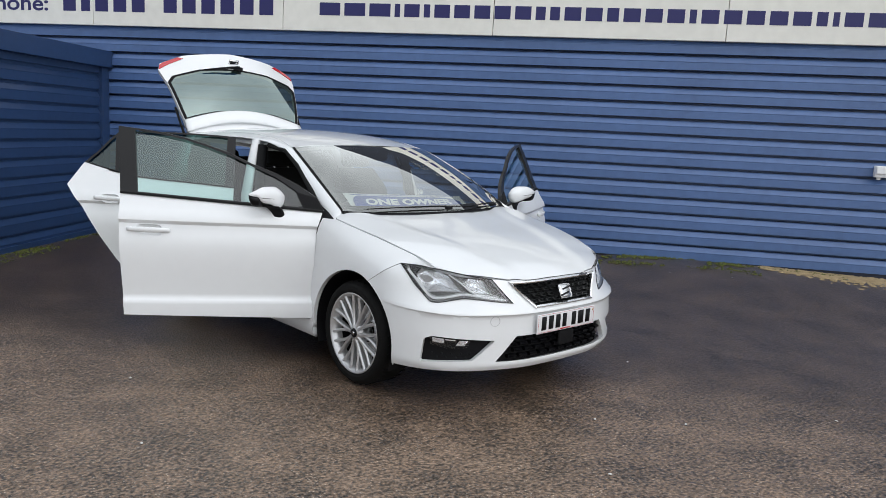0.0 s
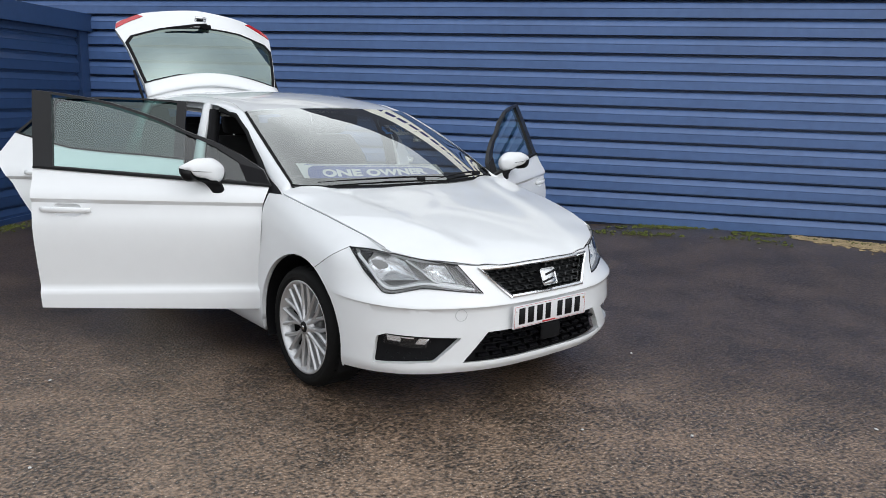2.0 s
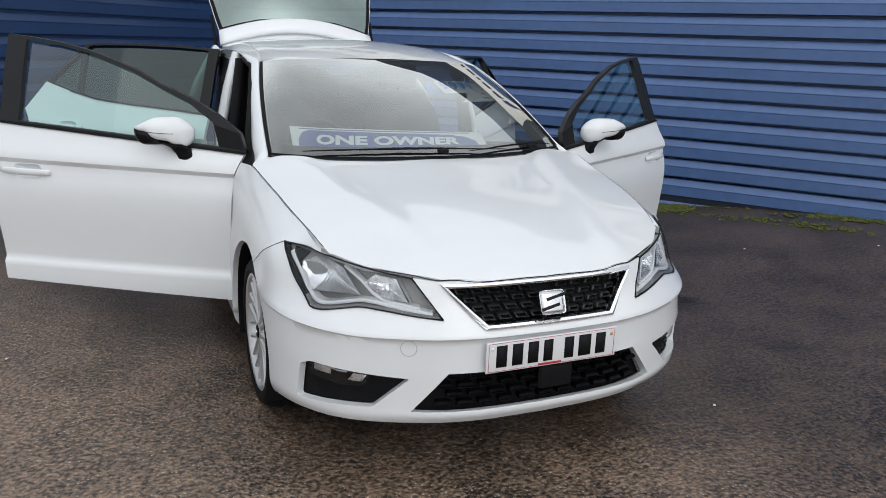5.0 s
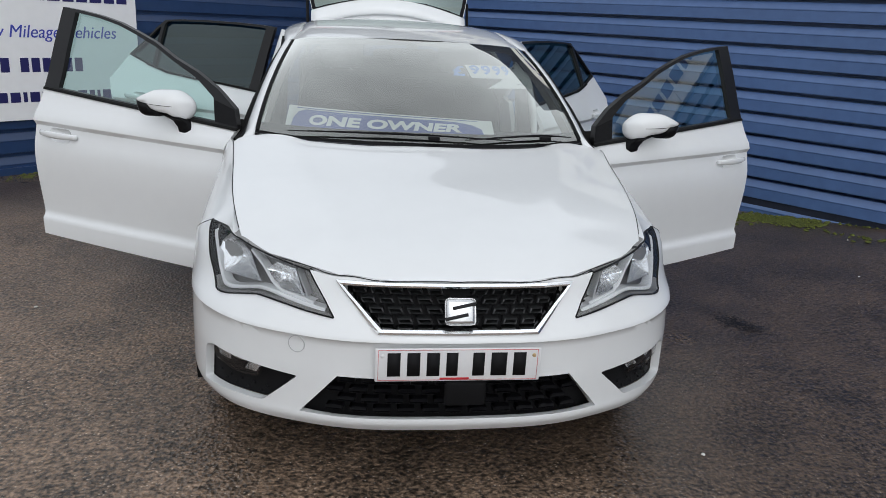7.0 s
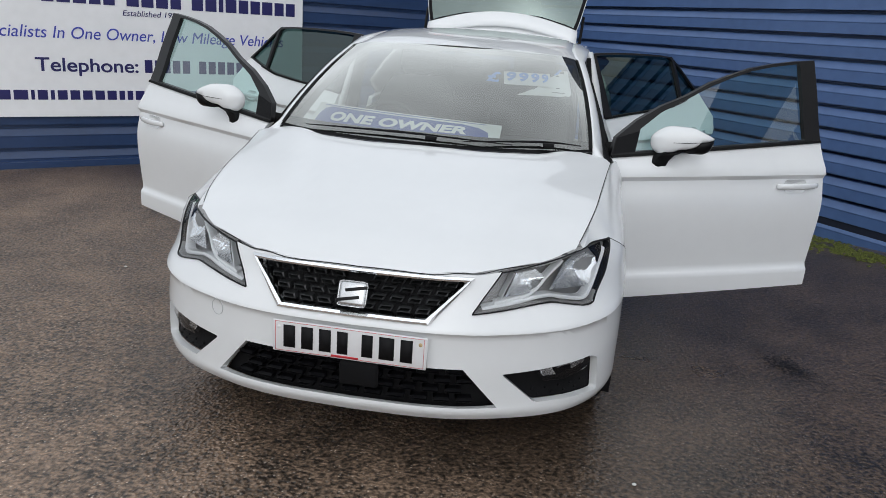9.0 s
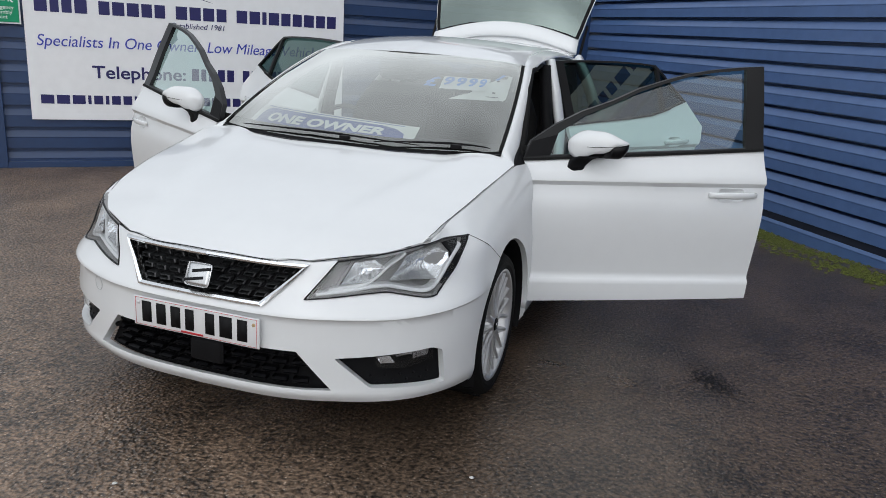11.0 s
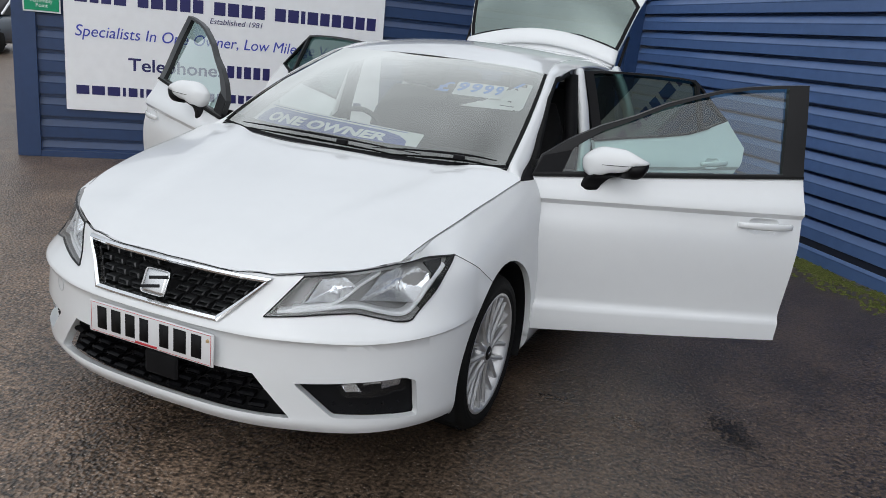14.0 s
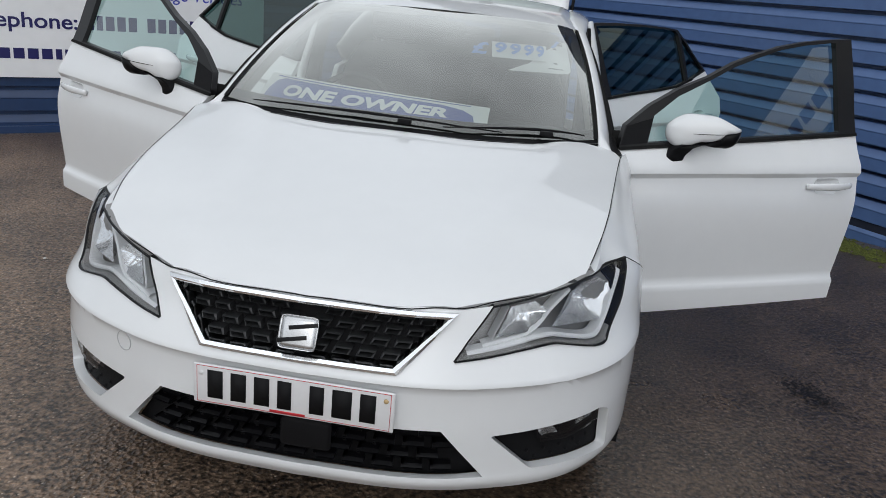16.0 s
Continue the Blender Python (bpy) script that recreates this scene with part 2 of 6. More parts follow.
SIDE_DARK = glass_material("dark_tinted_side_glass", (0.07, 0.14, 0.13), boost_by=1.5, sheen=(0.86, 1.0, 0.95))
TAIL_GLASS = glass_material("tinted_tailgate_glass", (0.17, 0.27, 0.235), boost_by=4.2, sheen=(0.84, 1.0, 0.93))
GUIDE_WHITE = material("bright_light_guide", (0.90, 0.91, 0.92), rough=0.25, coat=0.6)


# ---------------------------------------------------------------- mesh helpers
def part(name, bm, mat, parent=None, label="", smooth=True):
    """One mesh object from a bmesh, under a thing or a part."""
    me = bpy.data.meshes.new(name)
    for f in bm.faces:
        f.smooth = smooth
    bm.to_mesh(me)
    bm.free()
    for m in (mat if isinstance(mat, (list, tuple)) else [mat]):
        me.materials.append(m)
    ob = new(name, me)
    if parent is not None:
        ob.parent = parent
    if label:
        tagged(ob, label)
    return ob


def box_bm(sx, sy, sz, at=(0, 0, 0), bevel=0.0, bm=None, turn=None, segs=2):
    own = bmesh.new()
    bmesh.ops.create_cube(own, size=1)
    bmesh.ops.scale(own, vec=(sx, sy, sz), verts=own.verts)
    if bevel:
        bmesh.ops.bevel(own, geom=own.edges[:], offset=bevel, segments=segs, affect="EDGES", profile=0.6)
    if turn is not None:
        bmesh.ops.transform(own, matrix=turn, verts=own.verts)
    bmesh.ops.translate(own, vec=at, verts=own.verts)
    if bm is None:
        return own
    join(bm, own)
    return bm


def join(bm, other):
    tmp = bpy.data.meshes.new("tmp")
    other.to_mesh(tmp)
    other.free()
    bm.from_mesh(tmp)
    bpy.data.meshes.remove(tmp)
    return bm


def catmull(keys, t):
    """A smooth curve through (t, value...) keys."""
    n = len(keys)
    if t <= keys[0][0]:
        return np.array(keys[0][1:], float)
    if t >= keys[-1][0]:
        return np.array(keys[-1][1:], float)
    i = next(k for k in range(n - 1) if keys[k][0] <= t <= keys[k + 1][0])
    t0, t1 = keys[i][0], keys[i + 1][0]
    p0, p1 = np.array(keys[i][1:], float), np.array(keys[i + 1][1:], float)

    def slope(k):
        if k == 0 or k == n - 1:
            a, b = (0, 1) if k == 0 else (n - 2, n - 1)
            return (np.array(keys[b][1:], float) - np.array(keys[a][1:], float)) / (keys[b][0] - keys[a][0])
        da = (np.array(keys[k][1:], float) - np.array(keys[k - 1][1:], float)) / (keys[k][0] - keys[k - 1][0])
        db = (np.array(keys[k + 1][1:], float) - np.array(keys[k][1:], float)) / (keys[k + 1][0] - keys[k][0])
        wa, wb = keys[k + 1][0] - keys[k][0], keys[k][0] - keys[k - 1][0]
        s = (da * wa + db * wb) / (wa + wb)
        return np.where(da * db <= 0, 0, np.sign(s) * np.minimum(np.abs(s), 2.5 * np.minimum(np.abs(da), np.abs(db))))
    h = t1 - t0
    s = (t - t0) / h
    m0, m1 = slope(i) * h, slope(i + 1) * h
    return (2 * s**3 - 3 * s**2 + 1) * p0 + (s**3 - 2 * s**2 + s) * m0 + (-2 * s**3 + 3 * s**2) * p1 + (s**3 - s**2) * m1


def curve(keys, t):
    return float(catmull(keys, t)[0])


def lerp(a, b, s):
    return a + (b - a) * s


def smooth01(a, b, x):
    s = min(1.0, max(0.0, (x - a) / (b - a)))
    return s * s * (3 - 2 * s)


def inside(poly, u, v):
    odd = False
    for (x0, y0), (x1, y1) in zip(poly, poly[1:] + poly[:1]):
        if (y0 > v) != (y1 > v) and u < x0 + (v - y0) / (y1 - y0) * (x1 - x0):
            odd = not odd
    return odd


def cut_panel(outline, holes, step, put, depth=0.018, lines=(), relax=0):
    """A panel cut from a fine grid along straight edges, laid on the surface put(u, v), with an edge of that depth turned in behind it."""
    us, vs = [p[0] for p in outline], [p[1] for p in outline]
    du, dv = step if isinstance(step, tuple) else (step, step)
    bm = bmesh.new()
    nu, nv = max(2, int((max(us) - min(us)) / du) + 1), max(2, int((max(vs) - min(vs)) / dv) + 1)
    bmesh.ops.create_grid(bm, x_segments=nu, y_segments=nv, size=0.5)
    for v in bm.verts:
        v.co = ((v.co.x + 0.5) * (max(us) - min(us)) + min(us), (v.co.y + 0.5) * (max(vs) - min(vs)) + min(vs), 0)
    pairs = [q for poly in [outline] + list(holes) for q in zip(poly, poly[1:] + poly[:1])] + [tuple(q[:2]) for q in lines]
    for pair in pairs:
        for (a, b), (c, d) in (pair,):
            if math.hypot(c - a, d - b) < 1e-6:
                continue
            nrm = Vector((d - b, a - c, 0))
            lo_u, hi_u, lo_v, hi_v = min(a, c) - du, max(a, c) + du, min(b, d) - dv, max(b, d) + dv
            near = [f for f in bm.faces if lo_u <= f.calc_center_median().x <= hi_u and lo_v <= f.calc_center_median().y <= hi_v]
            geom = set(near)
            for f in near:
                geom.update(f.edges), geom.update(f.verts)
            bmesh.ops.bisect_plane(bm, geom=list(geom), plane_co=(a, b, 0), plane_no=nrm, dist=1e-6)
    gone = []
    for f in bm.faces:
        c = f.calc_center_median()
        if not inside(outline, c.x, c.y) or any(inside(h, c.x, c.y) for h in holes):
            gone.append(f)
    bmesh.ops.delete(bm, geom=gone, context="FACES")
    for pair in lines:
        if len(pair) > 2:
            (a, b), (c, d), _ = pair
            ln = math.hypot(c - a, d - b)
            for e in bm.edges:
                if all(abs((v.co.x - a) * (d - b) - (v.co.y - b) * (c - a)) / ln < 1e-5 for v in e.verts):
                    e.smooth = False
    for v in bm.verts:
        v.co = put(v.co.x, v.co.y)
    for _ in range(relax):
        bmesh.ops.smooth_vert(bm, verts=[v for v in bm.verts if not v.is_boundary], factor=0.5, use_axis_x=True, use_axis_y=True, use_axis_z=True)
    bm.normal_update()
    if depth:
        rim = [e for e in bm.edges if len(e.link_faces) == 1]
        normals = {v: v.normal.copy() for e in rim for v in e.verts}
        made = bmesh.ops.extrude_edge_only(bm, edges=rim)
        fresh = [g for g in made["geom"] if isinstance(g, bmesh.types.BMVert)]
        for v in fresh:
            o = min((e.other_vert(v) for e in v.link_edges if e.other_vert(v) in normals), key=lambda w: (w.co - v.co).length)
            v.co = v.co - normals[o] * depth
        for e in rim:
            e.smooth = False
    return bm


def mirrored(bm):
    """Adds the mirror image across x = 0."""
    twin = bm.copy()
    flip(twin)
    return join(bm, twin)


def flip(bm):
    for v in bm.verts:
        v.co.x = -v.co.x
    bmesh.ops.reverse_faces(bm, faces=bm.faces[:])
    return bm


def loft(rows, close=False, bm=None):
    """A skin over rows of points."""
    own = bm or bmesh.new()
    vs = [[own.verts.new(p) for p in r] for r in rows]
    for a, b in zip(vs, vs[1:]):
        n = len(a)
        for k in range(n if close else n - 1):
            own.faces.new((a[k], a[(k + 1) % n], b[(k + 1) % n], b[k]))
    return own


def tube(points, radius, sides=8, bm=None, squash=None):
    own = bmesh.new()
    pts = [Vector(p) for p in points]
    rows = []
    for i, p in enumerate(pts):
        d = (pts[min(i + 1, len(pts) - 1)] - pts[max(i - 1, 0)]).normalized()
        side = d.cross(Vector((0, 0, 1)))
        side = side.normalized() if side.length > 1e-4 else Vector((1, 0, 0))
        up = side.cross(d)
        r = radius[i] if isinstance(radius, (list, tuple)) else radius
        kx, ky = squash or (1, 1)
        rows.append([p + side * math.cos(2 * math.pi * k / sides) * r * kx + up * math.sin(2 * math.pi * k / sides) * r * ky for k in range(sides)])
    loft(rows, True, own)
    own.faces.new([v for v in own.verts[:sides]][::-1])
    own.faces.new(own.verts[len(own.verts) - sides:])
    if bm is None:
        return own
    return join(bm, own)


def revolve(profile, sides=48, axis_x=True):
    """Turns (radius, offset) pairs round the x axis."""
    rows = []
    for r, o in profile:
        rows.append([(o, r * math.cos(2 * math.pi * k / sides), r * math.sin(2 * math.pi * k / sides)) for k in range(sides)])
    return loft(rows, True)


def text_bm(text, size, shear=0.0, align="LEFT", width=0.0, bold=0.0):
    cu = bpy.data.curves.new("letters", "FONT")
    cu.body, cu.size, cu.align_x, cu.shear, cu.extrude = text, size, align, shear, 0.0015
    cu.offset = bold
    ob = bpy.data.objects.new("letters", cu)
    scene.collection.objects.link(ob)
    me = bpy.data.meshes.new_from_object(ob.evaluated_get(bpy.context.evaluated_depsgraph_get()))
    bm = bmesh.new()
    bm.from_mesh(me)
    bpy.data.objects.remove(ob), bpy.data.curves.remove(cu), bpy.data.meshes.remove(me)
    if width:
        xs = [v.co.x for v in bm.verts]
        k = width / (max(xs) - min(xs))
        lo = min(xs)
        for v in bm.verts:
            v.co.x = (v.co.x - lo) * k + (lo if align == "LEFT" else -width / 2)
    return bm


def bars(name, widths, height, gap, total, side, s, z, out, mat, parent):
    """A row of plain bars in the place of characters; negative widths are spaces."""
    full = sum(abs(w) + gap for w in widths) - gap
    k, x = total / full, 0.0
    for w in widths:
        if w > 0:
            lettering(name, box_bm(w * k, height, 0.0015, (x + w * k / 2, height / 2, 0)), side, s, z, out, mat, parent)
        x += (abs(w) + gap) * k


# ---------------------------------------------------------------- ground and walls
CORNER = Vector((0.041, 7.083, 0))
RIGHT_N = Vector((0.7963, 0.6049, 0))
RIGHT_U = Vector((0.6049, -0.7963, 0))
LEFT_A = radians(43)
LEFT_U = Vector((-math.cos(LEFT_A), -math.sin(LEFT_A), 0))
LEFT_N = Vector((-math.sin(LEFT_A), math.cos(LEFT_A), 0))


def rise(x, y):
    """The forecourt climbs gently along the foot of the long wall."""
    s = (Vector((x, y, 0)) - CORNER).dot(RIGHT_U)
    d = (CORNER - Vector((x, y, 0))).dot(RIGHT_N)
    k = smooth01(4.0, 7.2, s) * 0.19 - smooth01(7.4, 10.0, s) * 0.06
    return k * smooth01(2.6, 0.0, d) if d > 0 else k


bm = bmesh.new()
ticks = [-400, -120, -50, -25, -16] + [x * 0.5 for x in range(-24, 29)] + [18, 28, 50, 120, 400]
rows = []
for y in ticks:
    rows.append([(x, y, rise(x, y) + 0.004 * noise.noise((x * 0.6, y * 0.6, 0)) - 0.004) for x in ticks])
loft(rows, bm=bm)
ground = tagged(part("ground", bm, ASPHALT), "dark damp asphalt forecourt with fine grit", "asphalt", kind="structure")


def wall_frame(origin, along, inward):
    """A pose whose x runs along the wall, y up and z out of it."""
    m = Matrix.Identity(4)
    z = -Vector(inward)
    for k, a in enumerate((along, Vector((0, 0, 1)), z)):
        m[0][k], m[1][k], m[2][k] = a
    m.translation = origin
    return m


def cladding(name, origin, along, inward, s0, s1, z0, pitch, k0, k1, mat, label, deep=0.068):
    """Horizontal box-profile sheeting: flat pans, a shadowed groove under each pan, and a sloping ledge below the groove."""
    prof = []
    for k in range(k0, k1):
        z = z0 + pitch * k
        prof += [(z - pitch * 0.63, 0.0), (z - 0.030, 0.0), (z - 0.026, 0.003), (z - 0.020, 0.003), (z + pitch * 0.19, -0.030), (z + pitch * 0.20, -0.034), (z + pitch * 0.205, -deep * 1.9), (z + pitch * 0.36, -deep * 1.9), (z + pitch * 0.365, -0.002)]
    m = wall_frame(origin, along, inward)
    rows = [[m @ Vector((s, z, d)) for z, d in prof] for s in (s0, s1)]
    bm = loft(rows)
    bmesh.ops.recalc_face_normals(bm, faces=bm.faces[:])
    back = [[m @ Vector((s, prof[0][0], -0.24)), m @ Vector((s, prof[-1][0], -0.24))] for s in (s0, s1)]
    loft(back, bm=bm)
    for f in bm.faces:
        if f.normal.dot(-Vector(inward)) < -0.5 and f.calc_area() < 50:
            f.normal_flip()
    return tagged(part(name, bm, mat, smooth=False), label, "wall", kind="structure")


cladding("wall_east", CORNER, RIGHT_U, RIGHT_N, -8.0, 24.0, 0.2944, 0.1812, -1, 14, BLUE, "blue profiled steel cladding wall with horizontal ribs")
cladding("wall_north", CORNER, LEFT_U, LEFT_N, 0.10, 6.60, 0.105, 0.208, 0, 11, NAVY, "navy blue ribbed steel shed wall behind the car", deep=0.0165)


def slab(name, side, s0, s1, z0, z1, out0, out1, mat, parent=None, label="", bevel=0.004):
    along, inward = (RIGHT_U, RIGHT_N) if side == "R" else (LEFT_U, LEFT_N)
    m = wall_frame(CORNER, along, inward)
    bm = box_bm(abs(s1 - s0), z1 - z0, out1 - out0, ((s0 + s1) / 2, (z0 + z1) / 2, (out0 + out1) / 2), bevel)
    bmesh.ops.transform(bm, matrix=m, verts=bm.verts)
    if m.to_3x3().determinant() < 0:
        bmesh.ops.reverse_faces(bm, faces=bm.faces[:])
    return part(name, bm, mat, parent, label, smooth=False)


tagged(slab("plinth", "R", -8, 24, -0.25, 0.20, -0.12, -0.012, WET_BLACK), "dark wet plinth under the cladding", "plinth", kind="structure")
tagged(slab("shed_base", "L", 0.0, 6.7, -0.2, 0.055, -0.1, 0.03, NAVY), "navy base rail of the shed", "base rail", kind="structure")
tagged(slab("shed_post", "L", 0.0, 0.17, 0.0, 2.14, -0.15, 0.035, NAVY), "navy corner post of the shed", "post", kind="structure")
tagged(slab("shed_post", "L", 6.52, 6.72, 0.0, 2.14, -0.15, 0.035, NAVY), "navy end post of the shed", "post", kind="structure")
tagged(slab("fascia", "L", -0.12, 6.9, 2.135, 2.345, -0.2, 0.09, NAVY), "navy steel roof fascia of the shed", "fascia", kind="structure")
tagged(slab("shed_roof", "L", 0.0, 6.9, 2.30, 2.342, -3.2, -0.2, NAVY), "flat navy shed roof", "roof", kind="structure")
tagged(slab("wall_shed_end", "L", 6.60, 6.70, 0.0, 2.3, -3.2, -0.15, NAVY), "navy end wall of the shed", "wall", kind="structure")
tagged(slab("wall_parapet", "R", -8, 24, 2.75, 4.56, -0.30, -0.06, WET_BLACK), "dark navy wall top above the long sign", "wall", kind="structure")


def words(bm, gap):
    """Splits a line of letters into its words, at the spaces."""
    left, groups = set(bm.verts), []
    while left:
        stack, island = [left.pop()], []
        while stack:
            v = stack.pop()
            island.append(v)
            for e in v.link_edges:
                w = e.other_vert(v)
                if w in left:
                    left.remove(w)
                    stack.append(w)
        groups.append((min(v.co.x for v in island), max(v.co.x for v in island), island))
    groups.sort(key=lambda g: g[0])
    lines = []
    for lo, hi, island in groups:
        if lines and lo - lines[-1][0] < gap:
            lines[-1][0] = max(lines[-1][0], hi)
            lines[-1][1].extend(island)
        else:
            lines.append([hi, list(island)])
    made = []
    for _, verts in lines:
        keep = {v.index for v in verts}
        own = bm.copy()
        own.verts.ensure_lookup_table()
        bmesh.ops.delete(own, geom=[v for v in own.verts if v.index not in keep], context="VERTS")
        made.append(own)
    bm.free()
    return made


def text_line(text, size, side, s, z, out, mat, parent, **how):
    """A line of writing, each word a part of its own."""
    bm = text_bm(text, size, **how)
    bm.verts.index_update()
    for word in words(bm, size * 0.13):
        lettering("word", word, side, s, z, out, mat, parent)


def lettering(name, bm, side, s, z, out, mat, parent, label=""):
    along, inward = (RIGHT_U, RIGHT_N) if side == "R" else (-LEFT_U, LEFT_N)
    m = wall_frame(CORNER + (RIGHT_U if side == "R" else LEFT_U) * s - (RIGHT_N if side == "R" else LEFT_N) * out + Vector((0, 0, z)), along, inward)
    bmesh.ops.transform(bm, matrix=m, verts=bm.verts)
    return part(name, bm, mat, parent, label, smooth=False)


# the long cream sign over the forecourt
long_sign = tagged(new("long_sign"), "long cream sign board with navy lettering above the blue wall", "sign", kind="thing")
for k in range(12):
    a = -8.0 + k * 2.62
    slab("sign_panel", "R", a, a + 2.612, 2.672, 3.34, -0.05, 0.045, SIGN_CREAM, long_sign)
text_line("Telephone:", 0.265, "R", -2.42, 2.845, 0.047, INK_NAVY, long_sign, width=1.62, bold=0.004)
bars("phone_bar", [1, .7, 1, 1, 1, -0.6, 1, 1, 1, 1, 1, 1], 0.20, 0.42, 2.92, "R", -0.574, 2.845, 0.047, INK_NAVY, long_sign)
bars("address_bar", [1.4, 1.4, 1.4, .35, 1, .4, 1, 1, 1, 1, 1, .6, .6, 1, 1, .7, 1, 1, 1, .4, 1, 1, 1, 1, 1, .6, .35, 1, 1], 0.15, 0.28, 6.40, "R", 2.95, 2.86, 0.047, INK_NAVY, long_sign)

# the white company board on the shed
board = tagged(new("company_board"), "white company sign board fixed to the navy shed wall", "sign", kind="thing")
slab("panel", "L", 3.20, 6.285, 0.465, 2.02, 0.004, 0.03, SIGN_WHITE, board)
bars("name_bar", [1, .7, .8, 1, -.5, .9, 1, 1, .9, .9, -.5, 1, 1, 1, .9, -.5, 1, 1, .4, 1, .9, .9, 1, .9, .9], 0.125, 0.22, 2.90, "L", 6.19, 1.475, 0.032, INK_NAVY, board)
text_line("Specialists In One Owner, Low Mileage Vehicles", 0.15, "L", 6.2, 1.165, 0.032, INK_BLUE, board, shear=0.2, width=2.78, bold=0.0)
text_line("Established 1981", 0.075, "L", 4.98, 1.39, 0.032, INK_NAVY, board, shear=0.2, width=0.51)
text_line("Telephone:", 0.17, "L", 5.73, 0.875, 0.032, INK_NAVY, board, width=0.87, bold=0.0025)
bars("phone_bar", [1, .7, 1, 1, 1, -0.6, 1, 1, 1, 1, 1, 1], 0.12, 0.35, 1.05, "L", 4.80, 0.875, 0.032, INK_NAVY, board)
bars("address_bar", [1.4, 1.4, 1.4, .35, 1, .4, 1, 1, 1, 1, 1, .6, .6, 1, 1, .7, 1, 1, 1, .4, 1, 1, 1, 1, 1, .6, .35, 1, 1], 0.085, 0.3, 2.8, "L", 6.195, 0.62, 0.032, INK_NAVY, board)

safety = tagged(new("assembly_point_sign"), "small green emergency assembly point sign", "sign", kind="thing")
slab("panel", "L", 6.305, 6.62, 1.345, 1.75, 0.036, 0.044, SIGN_WHITE, safety)
slab("green_field", "L", 6.318, 6.607, 1.36, 1.735, 0.045, 0.047, SIGN_GREEN, safety)
for k, word in enumerate(("Emergency", "Assembly", "Point")):
    text_line(word, 0.048, "L", 6.4625, 1.475 - 0.042 * k, 0.0485, SIGN_WHITE, safety, align="CENTER")

# blue sweeping shapes of the board's emblem, and the arrows of the safety sign
def swoosh(points, wide):
    bm = bmesh.new()
    up, dn = [], []
    for k in range(17):
        t = k / 16
        p = catmull([(i / (len(points) - 1), *q) for i, q in enumerate(points)], t)
        w = wide * math.sin(math.pi * t) ** 0.8 + 0.001
        up.append((p[0], p[1] + w, 0)), dn.append((p[0], p[1] - w, 0))
    loft([dn, up], bm=bm)
    return bm


lettering("emblem_sweep", swoosh([(0.02, 0.0), (0.35, 0.10), (0.75, 0.11), (1.25, 0.03)], 0.014), "L", 6.20, 1.63, 0.032, INK_BLUE, board)
lettering("emblem_sweep", swoosh([(0.35, 0.12), (0.75, 0.21), (1.10, 0.15), (1.62, 0.0)], 0.011), "L", 6.20, 1.65, 0.032, INK_NAVY, board)
for sgn in (-1, 1):
    for turn, dx, dz in ((0, 0.0, 0.0),):
        bm = box_bm(0.012, 0.05, 0.001, (0, 0, 0), turn=Matrix.Rotation(radians(45 * sgn), 4, "Z"))
        box_bm(0.034, 0.010, 0.001, (-sgn * 0.005, 0.017, 0), bm=bm)
        box_bm(0.010, 0.034, 0.001, (-sgn * 0.017, 0.005, 0), bm=bm)
        lettering("arrow", bm, "L", 6.4625 - sgn * 0.085, 1.555, 0.0485, SIGN_WHITE, safety)
lettering("pictogram_block", box_bm(0.085, 0.10, 0.001, (0, 0, 0)), "L", 6.4625, 1.60, 0.0485, SIGN_WHITE, safety)


# ---------------------------------------------------------------- the white hatchback: shared surfaces
PLAN = [(0, -0.808), (0.26, -0.796), (0.40, -0.768), (0.52, -0.720), (0.64, -0.655), (0.755, -0.562), (0.831, -0.462), (0.880, -0.345), (0.903, -0.20),
        (0.910, 0.0), (0.911, 0.3), (0.912, 0.5), (0.912, 1.5), (0.905, 2.2), (0.897, 2.64), (0.875, 3.0), (0.80, 3.28), (0.60, 3.40), (0.0, 3.45)]
PLAN_KEYS = [(0.0, *PLAN[0])]
for (xa, ya), (xb, yb) in zip(PLAN, PLAN[1:]):
    PLAN_KEYS.append((PLAN_KEYS[-1][0] + math.hypot(xb - xa, yb - ya), xb, yb))
FRONT_IN = [(0.18, 0.09), (0.215, 0.045), (0.25, 0.014), (0.275, 0.0), (0.30, 0.004), (0.42, 0.004), (0.50, 0.008), (0.544, 0.008), (0.552, -0.004), (0.585, 0.016), (0.615, 0.036), (0.65, 0.058), (0.72, 0.088), (0.80, 0.15)]
CORNER_IN = [(0.18, 0.07), (0.225, 0.02), (0.27, 0.0), (0.43, 0.0), (0.50, 0.006), (0.544, 0.006), (0.552, -0.004), (0.585, 0.022), (0.615, 0.048), (0.70, 0.085), (0.78, 0.118), (0.86, 0.20)]
SIDE_IN = [(0.18, 0.05), (0.24, 0.012), (0.32, 0.004), (0.45, 0.004), (0.60, 0.006), (0.72, 0.020), (0.86, 0.028), (1.0, 0.045)]
HOOD_EDGE = [(-0.46, 0.688), (-0.388, 0.710), (-0.3, 0.731), (-0.15, 0.757), (0.05, 0.780), (0.25, 0.802), (0.46, 0.830)]


